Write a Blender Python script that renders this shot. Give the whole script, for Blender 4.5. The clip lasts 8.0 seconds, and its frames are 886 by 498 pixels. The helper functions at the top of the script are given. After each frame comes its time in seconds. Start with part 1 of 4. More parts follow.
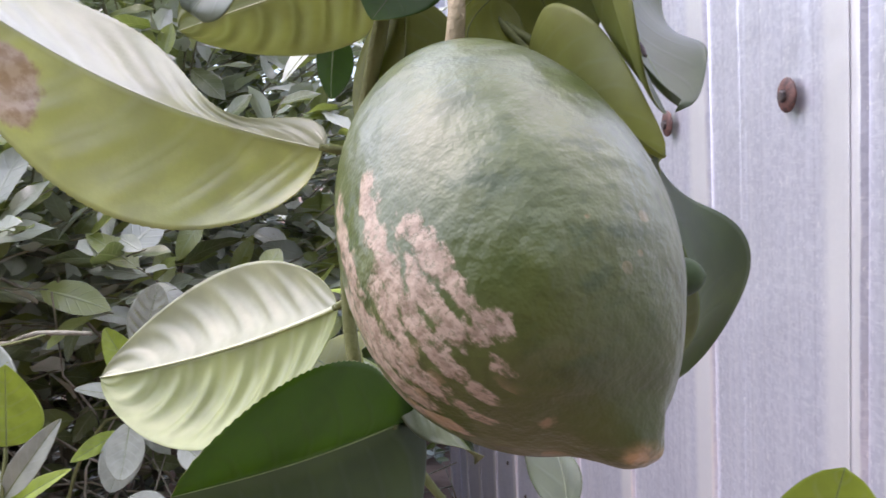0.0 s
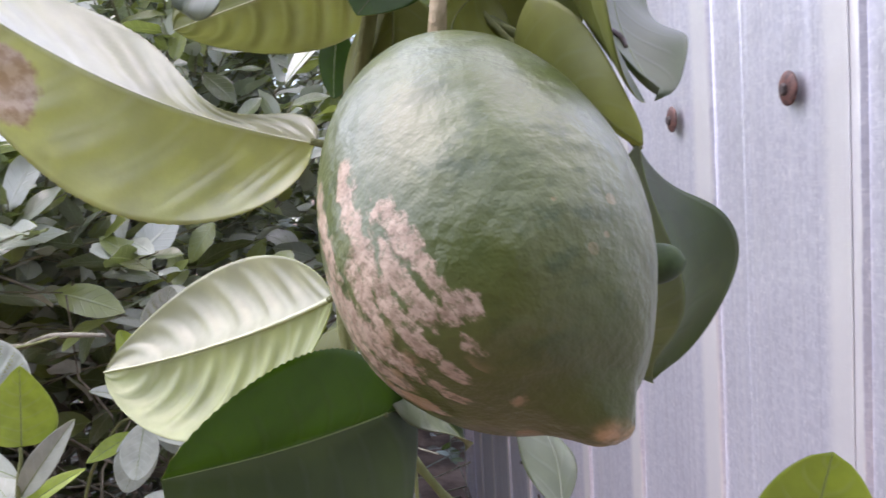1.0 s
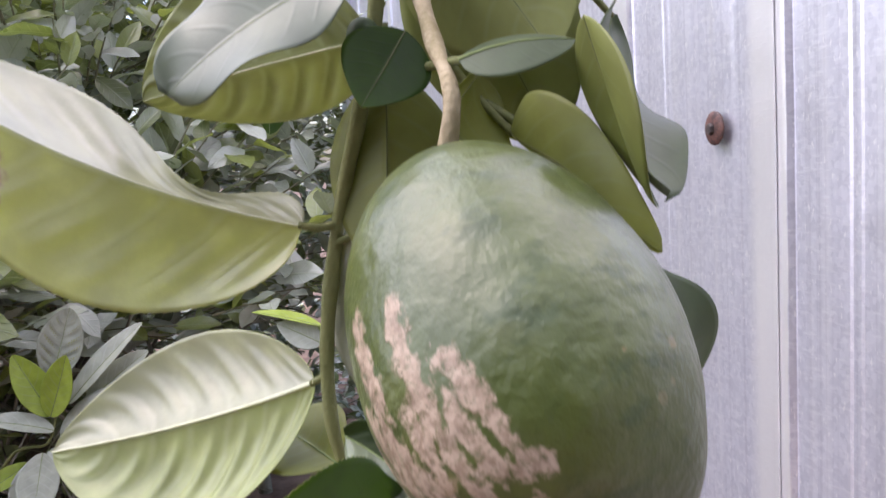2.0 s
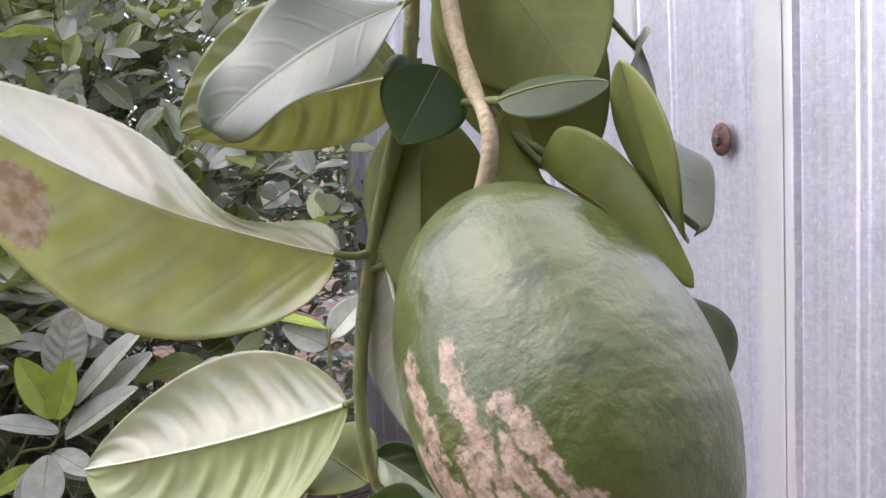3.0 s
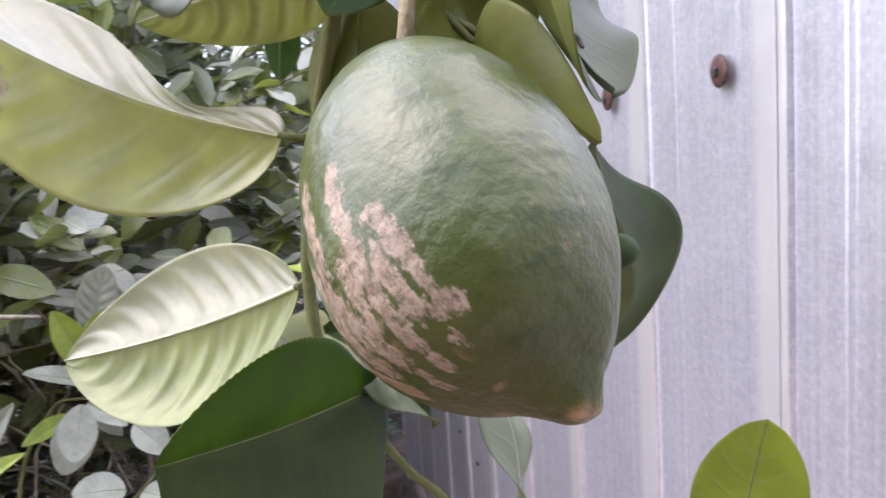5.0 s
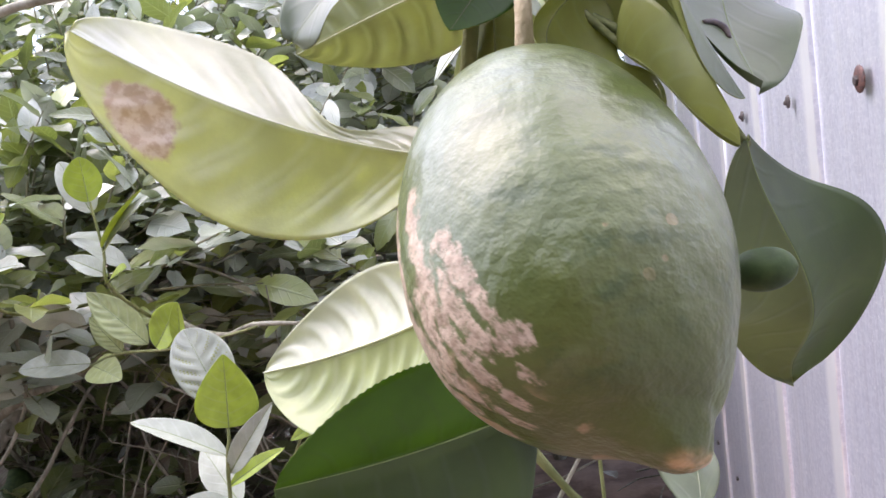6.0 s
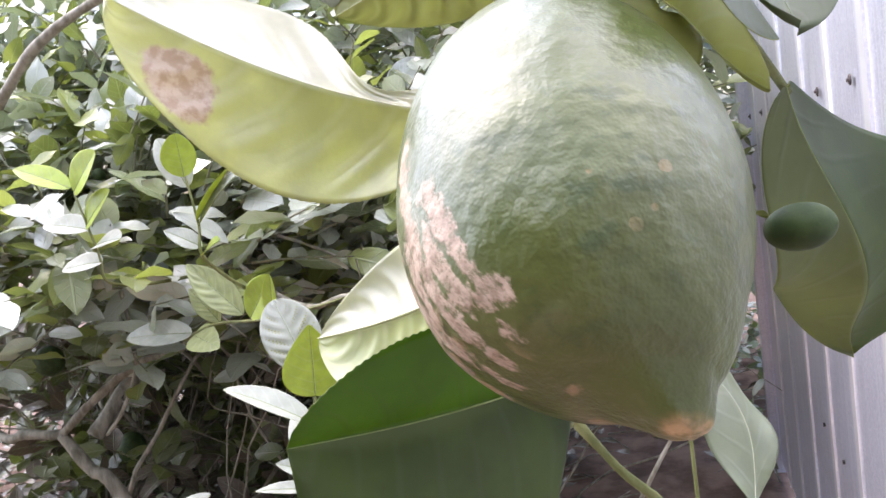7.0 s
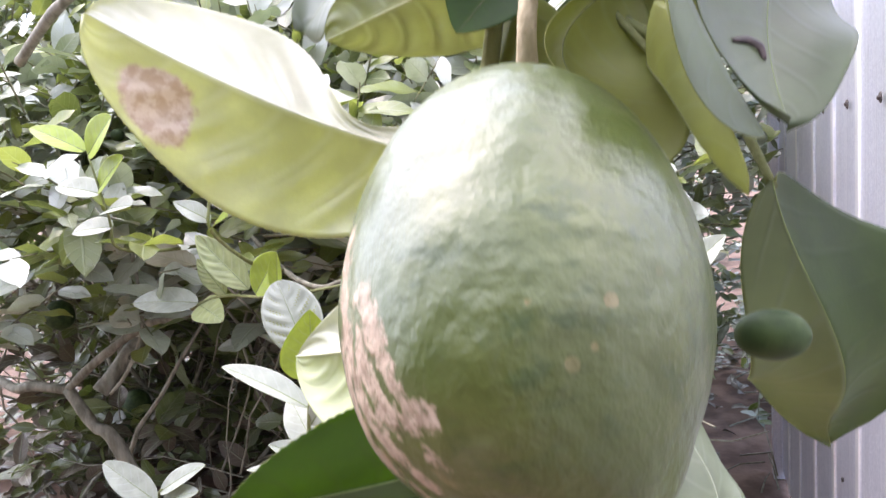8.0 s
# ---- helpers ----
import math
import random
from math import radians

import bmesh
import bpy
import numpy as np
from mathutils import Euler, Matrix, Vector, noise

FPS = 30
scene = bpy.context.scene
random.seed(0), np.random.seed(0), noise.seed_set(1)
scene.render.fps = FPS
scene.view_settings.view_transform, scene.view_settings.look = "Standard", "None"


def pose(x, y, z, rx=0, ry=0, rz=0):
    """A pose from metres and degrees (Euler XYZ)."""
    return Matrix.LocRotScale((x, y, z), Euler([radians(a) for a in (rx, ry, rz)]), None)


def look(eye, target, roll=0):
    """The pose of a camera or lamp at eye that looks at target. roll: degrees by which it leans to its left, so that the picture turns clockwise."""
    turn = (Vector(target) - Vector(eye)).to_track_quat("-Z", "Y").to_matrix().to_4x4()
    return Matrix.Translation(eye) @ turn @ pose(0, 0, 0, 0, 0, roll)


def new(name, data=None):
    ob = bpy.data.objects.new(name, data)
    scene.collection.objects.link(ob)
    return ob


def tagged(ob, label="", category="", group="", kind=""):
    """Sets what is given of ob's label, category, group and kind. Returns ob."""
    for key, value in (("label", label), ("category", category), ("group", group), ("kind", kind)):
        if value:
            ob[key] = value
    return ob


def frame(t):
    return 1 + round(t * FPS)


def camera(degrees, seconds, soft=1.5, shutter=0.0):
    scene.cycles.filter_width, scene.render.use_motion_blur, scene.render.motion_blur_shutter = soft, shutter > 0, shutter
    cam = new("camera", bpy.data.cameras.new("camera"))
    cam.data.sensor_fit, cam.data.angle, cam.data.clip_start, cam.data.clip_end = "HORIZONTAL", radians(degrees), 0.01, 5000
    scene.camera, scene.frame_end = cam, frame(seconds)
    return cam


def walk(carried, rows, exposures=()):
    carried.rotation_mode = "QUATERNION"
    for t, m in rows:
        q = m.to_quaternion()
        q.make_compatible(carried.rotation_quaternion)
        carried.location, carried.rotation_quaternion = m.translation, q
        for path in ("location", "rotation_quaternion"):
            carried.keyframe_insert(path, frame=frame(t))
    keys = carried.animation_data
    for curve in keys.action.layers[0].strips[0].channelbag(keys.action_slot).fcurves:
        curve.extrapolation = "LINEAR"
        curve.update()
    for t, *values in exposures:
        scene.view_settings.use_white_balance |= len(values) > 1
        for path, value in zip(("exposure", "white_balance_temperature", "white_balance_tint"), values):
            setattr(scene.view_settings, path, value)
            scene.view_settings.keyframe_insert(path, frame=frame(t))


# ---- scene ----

# ---- camera ----
cam = camera(55.12, 8.0, shutter=0.35)
# seconds, x, y, z, yaw, pitch, roll
ROWS = [
    (0.0, 0.0, 0.0, 0.85, 0.0, -5.2625, 2.7206),
    (0.5, 0.0038, 0.0084, 0.8466, 2.739, -4.991, 3.1444),
    (1.0, 0.0072, -0.0044, 0.8469, 0.9747, -5.0819, 3.4423),
    (1.5, -0.0138, -0.0074, 0.8512, -5.9818, -6.0197, 2.8744),
    (2.0, -0.0199, 0.004, 0.8734, -6.324, -5.779, 3.1231),
    (2.2, -0.0195, 0.0081, 0.8808, -5.9797, -5.631, 2.7283),
    (3.3, -0.0344, -0.0028, 0.8843, -7.0923, -6.9653, 2.9848),
    (3.5, -0.0348, -0.0011, 0.8769, -7.2375, -7.6689, 2.381),
    (4.0, -0.0327, -0.0056, 0.8623, -8.1601, -7.9053, 2.3793),
    (4.2, -0.0303, -0.0085, 0.8596, -8.9447, -8.427, 2.9621),
    (5.3, 0.0083, -0.0158, 0.8534, 3.6667, -6.1735, 4.584),
    (5.5, 0.0136, -0.0132, 0.8549, 9.7911, -5.103, 5.5251),
    (6.0, 0.0314, -0.0018, 0.8542, 13.8557, -5.6045, 7.1284),
    (6.5, 0.0464, 0.0065, 0.8462, 18.8731, -5.6953, 7.9197),
    (7.0, 0.0482, 0.0096, 0.847, 20.8411, -6.3026, 7.892),
    (7.5, 0.0585, 0.0233, 0.845, 22.1358, -8.0092, 5.7643),
    (8.0, 0.0581, 0.0257, 0.8661, 22.6843, -8.0068, 3.9894),
]
EXPOSURES = [(0.0, 2.12, 6100, 22), (1.0, 2.13, 6080, 22), (1.5, 2.09, 6120, 22), (2.0, 2.02, 6220, 22), (3.5, 2.05, 6300, 22), (4.2, 2.06, 6220, 22), (5.5, 2.38, 6200, 22), (6.5, 2.63, 6200, 21), (7.0, 2.76, 6200, 21), (7.2, 2.80, 6200, 21), (7.5, 3.23, 6200, 21), (8.0, 2.79, 6200, 21)]
walk(cam, [(t, pose(x, y, z, 90 + p, r, w)) for t, x, y, z, w, p, r in ROWS], EXPOSURES)

# ---- daylight ----
SUN_EL, SUN_AZ = 58.0, 282.0   # degrees; azimuth clockwise from +y
world = bpy.data.worlds.new("sky")
scene.world = world
world.use_nodes = True
wn = world.node_tree
wn.nodes.clear()
sky = wn.nodes.new("ShaderNodeTexSky")
sky.sky_type = "NISHITA"
sky.sun_disc = False
sky.sun_elevation, sky.sun_rotation = radians(SUN_EL), radians(SUN_AZ)
sky.air_density, sky.dust_density, sky.ozone_density = 1.0, 3.0, 1.0
bg = wn.nodes.new("ShaderNodeBackground")
bg.inputs["Strength"].default_value = 0.092
wout = wn.nodes.new("ShaderNodeOutputWorld")
wn.links.new(sky.outputs[0], bg.inputs[0])
wn.links.new(bg.outputs[0], wout.inputs[0])
sun_data = bpy.data.lights.new("sun", "SUN")
sun_data.energy, sun_data.angle, sun_data.color = 1.28, radians(116), (0.99, 0.99, 1.0)
sun_dir = Vector((math.sin(radians(SUN_AZ)) * math.cos(radians(SUN_EL)), math.cos(radians(SUN_AZ)) * math.cos(radians(SUN_EL)), math.sin(radians(SUN_EL))))
sun = new("sun", sun_data)
sun.matrix_world = look(sun_dir * 10, (0, 0, 0))


# ---- materials ----
class Nodes:
    """A small helper round one material's node tree."""

    def __init__(self, name):
        self.mat = bpy.data.materials.new(name)
        self.mat.use_nodes = True
        self.t = self.mat.node_tree
        self.t.nodes.clear()
        self.out = self.add("ShaderNodeOutputMaterial")

    def add(self, kind, **values):
        n = self.t.nodes.new(kind)
        for k, v in values.items():
            n.inputs[k.replace("_", " ")].default_value = v
        return n

    def link(self, a, b):
        self.t.links.new(a, b)

    def put(self, value, socket):
        if isinstance(value, (int, float)):
            socket.default_value = value
        elif isinstance(value, tuple):
            socket.default_value = value if len(value) == 4 or len(socket.default_value) == 3 else (*value, 1)
        else:
            self.link(value, socket)

    def math(self, op, a, b=0.0, c=0.0):
        n = self.add("ShaderNodeMath")
        n.operation = op
        for i, v in enumerate((a, b, c)):
            self.put(v, n.inputs[i])
        return n.outputs[0]

    def ramp(self, value, lo, hi):
        n = self.add("ShaderNodeMapRange")
        n.interpolation_type = "SMOOTHSTEP"
        self.put(value, n.inputs["Value"])
        n.inputs["From Min"].default_value, n.inputs["From Max"].default_value = lo, hi
        return n.outputs[0]

    def mix(self, fac, a, b, mode="MIX"):
        n = self.add("ShaderNodeMix")
        n.data_type, n.blend_type = "RGBA", mode
        self.put(fac, n.inputs[0])
        self.put(a, n.inputs[6])
        self.put(b, n.inputs[7])
        return n.outputs[2]

    def noise(self, scale, detail=3.0, rough=0.55, vec=None):
        n = self.add("ShaderNodeTexNoise")
        n.inputs["Scale"].default_value, n.inputs["Detail"].default_value, n.inputs["Roughness"].default_value = scale, detail, rough
        self.link(vec if vec is not None else self.coord("Object"), n.inputs["Vector"])
        return n.outputs["Fac"]

    def coord(self, which):
        return self.add("ShaderNodeTexCoord").outputs[which]

    def scaled(self, vec, sx, sy, sz):
        n = self.add("ShaderNodeMapping")
        n.inputs["Scale"].default_value = (sx, sy, sz)
        self.link(vec, n.inputs["Vector"])
        return n.outputs[0]

    def bump(self, height, strength, distance):
        n = self.add("ShaderNodeBump")
        n.inputs["Strength"].default_value, n.inputs["Distance"].default_value = strength, distance
        self.link(height, n.inputs["Height"])
        return n.outputs[0]

    def surface(self, colour, rough, normal=None, metal=0.0, coat=0.0, spec=0.5, coat_rough=0.2):
        b = self.add("ShaderNodeBsdfPrincipled")
        self.put(colour, b.inputs["Base Color"])
        self.put(rough, b.inputs["Roughness"])
        self.put(metal, b.inputs["Metallic"])
        self.put(spec, b.inputs["Specular IOR Level"])
        b.inputs["Coat Weight"].default_value = coat
        b.inputs["Coat Roughness"].default_value = coat_rough
        if normal is not None:
            self.link(normal, b.inputs["Normal"])
        return b.outputs[0]

    def finish(self, shader):
        self.link(shader, self.out.inputs[0])
        return self.mat


def leaf_material(name, colour, glow, vein, rough, share, spec=0.5, scar=False, relief=0.0005, lines=7.0, vein_mix=0.22, coat=0.0):
    """A leaf's skin: veins from the leaf's own u, v; part of the light passes through."""
    n = Nodes(name)
    sep = n.add("ShaderNodeSeparateXYZ")
    n.link(n.coord("UV"), sep.inputs[0])
    u, v = sep.outputs[0], n.math("ABSOLUTE", n.math("MULTIPLY_ADD", sep.outputs[1], 2.0, -1.0))
    mid = n.math("SUBTRACT", 1.0, n.ramp(v, 0.015, 0.06))
    wob = n.math("MULTIPLY", n.noise(90.0, 2.0), 0.25)
    phase = n.math("ADD", n.math("SUBTRACT", n.math("MULTIPLY", u, lines), n.math("MULTIPLY", n.math("POWER", v, 1.4), 1.5)), wob)
    saw = n.math("ABSOLUTE", n.math("SUBTRACT", n.math("FRACT", phase), 0.5))
    side = n.math("MULTIPLY", n.math("SUBTRACT", 1.0, n.ramp(saw, 0.0, 0.16)), n.math("SUBTRACT", 1.0, n.ramp(v, 0.5, 0.95)))
    veins = n.math("MAXIMUM", mid, n.math("MULTIPLY", side, 0.7))
    blotch = n.ramp(n.noise(55.0, 4.0), 0.35, 0.7)
    fine = n.noise(900.0, 2.0)
    dark = tuple(c * 0.78 for c in colour)
    col = n.mix(blotch, dark, colour)
    col = n.mix(n.math("MULTIPLY", veins, vein_mix), col, vein)
    gcol = n.mix(blotch, tuple(c * 0.8 for c in glow), glow)
    gcol = n.mix(n.math("MULTIPLY", veins, 0.4), gcol, vein)
    roughness = rough
    if scar:
        # dry brown patch near the tip, on one half
        du = n.math("DIVIDE", n.math("SUBTRACT", u, 0.765), 0.105)
        dv = n.math("DIVIDE", n.math("SUBTRACT", sep.outputs[1], SCAR_V), 0.19)
        dist = n.math("SQRT", n.math("ADD", n.math("MULTIPLY", du, du), n.math("MULTIPLY", dv, dv)))
        dist = n.math("ADD", dist, n.math("MULTIPLY_ADD", n.noise(130.0, 4.0), 1.0, -0.5))
        patch = n.math("SUBTRACT", 1.0, n.ramp(dist, 0.85, 1.15))
        crust = n.mix(n.ramp(n.noise(260.0, 4.0), 0.38, 0.6), (0.42, 0.29, 0.19), (0.74, 0.60, 0.46))
        col = n.mix(patch, col, crust)
        gcol = n.mix(patch, gcol, (0.36, 0.23, 0.13))
    height = n.math("ADD", n.math("MULTIPLY", veins, 0.6), n.math("MULTIPLY", fine, 0.12))
    normal = n.bump(height, 0.6, relief)
    skin = n.surface(col, roughness, normal, spec=spec, coat=coat, coat_rough=0.3)
    tr = n.add("ShaderNodeBsdfTranslucent")
    n.link(gcol, tr.inputs[0])
    m = n.add("ShaderNodeMixShader")
    m.inputs[0].default_value = share
    n.link(skin, m.inputs[1])
    n.link(tr.outputs[0], m.inputs[2])
    return n.finish(m.outputs[0])


SCAR_V = 0.23
M_UNDER = leaf_material("leaf_underside", (0.29, 0.32, 0.095), (0.36, 0.38, 0.065), (0.36, 0.39, 0.15), 0.42, 0.5, 0.45, relief=0.0002, vein_mix=0.15)
M_UNDER_DULL = leaf_material("leaf_underside_dull", (0.32, 0.35, 0.17), (0.27, 0.30, 0.08), (0.48, 0.52, 0.32), 0.38, 0.4, 0.5, relief=0.0003, vein_mix=0.4)
M_UNDER_SAGE = leaf_material("leaf_underside_sage", (0.25, 0.30, 0.18), (0.27, 0.32, 0.10), (0.34, 0.39, 0.25), 0.34, 0.35, 0.6, relief=0.0003, vein_mix=0.3)
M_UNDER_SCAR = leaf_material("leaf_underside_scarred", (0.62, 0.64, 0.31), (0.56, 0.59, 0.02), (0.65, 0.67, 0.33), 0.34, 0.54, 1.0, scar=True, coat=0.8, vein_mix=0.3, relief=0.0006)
# white sky sheen on an underside, put into a paler base colour
M_UNDER_SHEEN = leaf_material("leaf_underside_sheen", (0.49, 0.50, 0.33), (0.46, 0.49, 0.13), (0.64, 0.65, 0.46), 0.30, 0.36, 1.0, coat=0.8, vein_mix=0.3, relief=0.0006)
# lit copy of the pale underside: brightness is in the colour
M_UNDER_LIT = leaf_material("leaf_underside_lit", (0.54, 0.56, 0.41), (0.50, 0.52, 0.24), (0.76, 0.78, 0.58), 0.34, 0.45, 0.7, vein_mix=0.25)
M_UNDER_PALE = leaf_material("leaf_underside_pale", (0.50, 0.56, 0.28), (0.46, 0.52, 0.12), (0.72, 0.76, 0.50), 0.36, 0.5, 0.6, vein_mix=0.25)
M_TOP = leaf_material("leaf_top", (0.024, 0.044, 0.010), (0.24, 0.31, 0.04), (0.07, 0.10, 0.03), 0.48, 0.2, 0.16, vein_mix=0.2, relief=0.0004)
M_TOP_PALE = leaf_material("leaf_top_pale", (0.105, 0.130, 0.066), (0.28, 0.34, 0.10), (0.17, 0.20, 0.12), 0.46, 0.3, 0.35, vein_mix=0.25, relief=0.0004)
# leaf half that reflects sky, painted as a greyer green
M_TOP_SKYLIT = leaf_material("leaf_top_skylit", (0.036, 0.058, 0.014), (0.14, 0.2, 0.04), (0.10, 0.13, 0.06), 0.48, 0.3, 0.25, vein_mix=0.2, relief=0.0003)
M_TOP_THIN = leaf_material("leaf_top_thin", (0.16, 0.21, 0.07), (0.58, 0.62, 0.24), (0.24, 0.30, 0.10), 0.40, 0.6, 0.45)
M_TOP_DEEP = leaf_material("leaf_top_deep", (0.028, 0.066, 0.005), (0.10, 0.21, 0.004), (0.075, 0.12, 0.02), 0.46, 0.44, 0.26, vein_mix=0.15, relief=0.0003)
M_TOP_LIGHT = leaf_material("leaf_top_light", (0.37, 0.48, 0.065), (0.54, 0.68, 0.03), (0.46, 0.52, 0.2), 0.38, 0.4, 0.5)
M_TOP_GREY = leaf_material("leaf_top_grey", (0.088, 0.118, 0.056), (0.20, 0.28, 0.07), (0.15, 0.19, 0.10), 0.42, 0.25, 0.38, vein_mix=0.1, relief=0.0002)
# reflected sky on a leaf top, mostly put into its grey colour
M_TOP_SHINE = leaf_material("leaf_top_painted_shine", (0.14, 0.17, 0.115), (0.22, 0.30, 0.10), (0.20, 0.23, 0.15), 0.40, 0.22, 0.5, vein_mix=0.1, relief=0.0003, coat=0.08)
# pale grey carries the sky's sheen on upturned shoot leaves
M_TOP_SHEEN = leaf_material("leaf_top_sheen", (0.42, 0.45, 0.36), (0.34, 0.41, 0.18), (0.54, 0.57, 0.46), 0.38, 0.25, 0.5, relief=0.0005)


def bush_leaf_material(name, a, b, glow, share, spec=1.0):
    n = Nodes(name)
    info = n.add("ShaderNodeObjectInfo")
    geo = n.add("ShaderNodeNewGeometry")
    r = n.math("FRACT", n.math("ADD", info.outputs["Random"], geo.outputs["Random Per Island"]))
    col = n.mix(r, a, b)
    sep = n.add("ShaderNodeSeparateXYZ")
    n.link(n.coord("UV"), sep.inputs[0])
    v = n.math("ABSOLUTE", n.math("MULTIPLY_ADD", sep.outputs[1], 2.0, -1.0))
    mid = n.math("SUBTRACT", 1.0, n.ramp(v, 0.03, 0.10))
    saw = n.math("ABSOLUTE", n.math("SUBTRACT", n.math("FRACT", n.math("SUBTRACT", n.math("MULTIPLY", sep.outputs[0], 7.0), n.math("MULTIPLY", v, 1.4))), 0.5))
    veins = n.math("MAXIMUM", mid, n.math("MULTIPLY", n.math("SUBTRACT", 1.0, n.ramp(saw, 0.0, 0.12)), 0.4))
    col = n.mix(n.math("MULTIPLY", veins, 0.35), col, (0.42, 0.48, 0.3))
    blot = n.ramp(n.noise(40.0, 3.0), 0.45, 0.75)
    col = n.mix(n.math("MULTIPLY", blot, 0.35), col, (0.20, 0.21, 0.13))
    rough = n.math("MULTIPLY_ADD", n.noise(25.0, 2.0), 0.25, 0.20)
    skin = n.surface(col, rough, n.bump(veins, 0.5, 0.002), spec=spec)
    tr = n.add("ShaderNodeBsdfTranslucent")
    n.put(glow, tr.inputs[0])
    m = n.add("ShaderNodeMixShader")
    m.inputs[0].default_value = share
    n.link(skin, m.inputs[1])
    n.link(tr.outputs[0], m.inputs[2])
    return n.finish(m.outputs[0])


M_BUSH = bush_leaf_material("bush_leaf", (0.048, 0.064, 0.022), (0.15, 0.18, 0.075), (0.24, 0.31, 0.05), 0.22, 0.7)
M_BUSH_YOUNG = bush_leaf_material("bush_leaf_young", (0.165, 0.205, 0.05), (0.25, 0.30, 0.085), (0.31, 0.37, 0.06), 0.4)
# leaves that mirror the bright sky: the gloss is put into a grey-white colour
M_BUSH_GREY = bush_leaf_material("bush_leaf_sky_sheen", (0.24, 0.27, 0.20), (0.48, 0.51, 0.43), (0.3, 0.4, 0.15), 0.14)
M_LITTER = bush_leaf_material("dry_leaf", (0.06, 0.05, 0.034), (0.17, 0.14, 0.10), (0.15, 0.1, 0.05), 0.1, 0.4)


def bark_material(name, a, b, scale):
    n = Nodes(name)
    f = n.noise(scale, 4.0, 0.6, n.scaled(n.coord("Object"), 1, 1, 0.25))
    col = n.mix(n.ramp(f, 0.3, 0.7), a, b)
    return n.finish(n.surface(col, 0.7, n.bump(n.noise(scale * 3, 3.0), 0.5, 0.002), spec=0.3))


M_STEM = bark_material("green_stem", (0.10, 0.115, 0.035), (0.18, 0.19, 0.07), 120.0)
M_STALK = bark_material("tan_stalk", (0.24, 0.20, 0.10), (0.40, 0.33, 0.21), 160.0)
M_BARK = bark_material("grey_bark", (0.12, 0.113, 0.075), (0.30, 0.285, 0.215), 60.0)
M_TWIG = bark_material("twig_bark", (0.12, 0.13, 0.07), (0.24, 0.22, 0.14), 80.0)


def lemon_material():
    n = Nodes("lemon_skin")
    sep = n.add("ShaderNodeSeparateXYZ")
    n.link(n.coord("UV"), sep.inputs[0])
    u, v = sep.outputs[0], sep.outputs[1]
    obj = n.coord("Object")
    big = n.ramp(n.noise(28.0, 3.0), 0.3, 0.7)
    col = n.mix(big, (0.044, 0.063, 0.010), (0.074, 0.096, 0.020))
    olive = n.math("MULTIPLY", n.ramp(v, 0.5, 0.85), n.ramp(n.noise(20.0, 3.0), 0.3, 0.7))
    col = n.mix(n.math("MULTIPLY", olive, 0.6), col, (0.060, 0.064, 0.009))
    pale = n.ramp(n.noise(75.0, 4.0), 0.55, 0.75)
    col = n.mix(n.math("MULTIPLY", pale, 0.4), col, (0.13, 0.15, 0.075))
    deep = n.math("MULTIPLY", n.ramp(n.noise(1.0, 4.0, 0.6, n.scaled(obj, 105.0, 105.0, 150.0)), 0.5, 0.66), n.ramp(n.noise(34.0, 2.0), 0.38, 0.6))
    col = n.mix(n.math("MULTIPLY", deep, 0.7), col, (0.026, 0.048, 0.009))
    # bleached scar: streaks that run along the fruit, in millimetres round and along it
    streak = n.noise(1.0, 4.0, 0.6, n.scaled(n.coord("UV"), 46.0, 12.0, 1.0))
    speck = n.noise(1.0, 3.0, 0.6, n.scaled(n.coord("UV"), 90.0, 46.0, 1.0))
    round_mm = n.math("ADD", n.math("MULTIPLY", u, 196.0), n.math("MULTIPLY_ADD", n.noise(1.0, 3.0, 0.6, n.scaled(n.coord("UV"), 24.0, 20.0, 1.0)), 5.0, -2.5))
    along_mm = n.math("ADD", n.math("MULTIPLY", v, 130.0), n.math("MULTIPLY_ADD", n.noise(1.0, 3.0, 0.6, n.scaled(n.coord("UV"), 30.0, 9.0, 5.0)), 8.0, -4.0))
    field = -3.0
    for u0, v0, u1, v1, r in SCAR:
        ax, ay, dx, dy = u0 * 196, v0 * 130, (u1 - u0) * 196, (v1 - v0) * 130
        px, py = n.math("SUBTRACT", round_mm, ax), n.math("SUBTRACT", along_mm, ay)
        h = n.math("DIVIDE", n.math("ADD", n.math("MULTIPLY", px, dx), n.math("MULTIPLY", py, dy)), dx * dx + dy * dy)
        h = n.math("MINIMUM", n.math("MAXIMUM", h, 0.0), 1.0)
        ex, ey = n.math("SUBTRACT", px, n.math("MULTIPLY", h, dx)), n.math("SUBTRACT", py, n.math("MULTIPLY", h, dy))
        dist = n.math("SQRT", n.math("ADD", n.math("MULTIPLY", ex, ex), n.math("MULTIPLY", ey, ey)))
        field = n.math("MAXIMUM", field, n.math("SUBTRACT", r, dist))
    hull = n.ramp(field, -2.7, -1.7)
    field = n.math("ADD", field, n.math("ADD", n.math("MULTIPLY_ADD", streak, 8.0, -4.1), n.math("MULTIPLY_ADD", speck, 9.0, -4.6)))
    lace = n.noise(1.0, 3.0, 0.65, n.scaled(n.coord("UV"), 120.0, 66.0, 2.0))
    scar = n.math("MULTIPLY", n.math("MULTIPLY", n.ramp(field, -2.6, -0.2), n.math("MULTIPLY_ADD", n.ramp(lace, 0.34, 0.5), 0.5, 0.5)), hull)
    tan = n.mix(n.ramp(speck, 0.35, 0.65), (0.235, 0.172, 0.115), (0.37, 0.285, 0.205))
    col = n.mix(scar, col, tan)
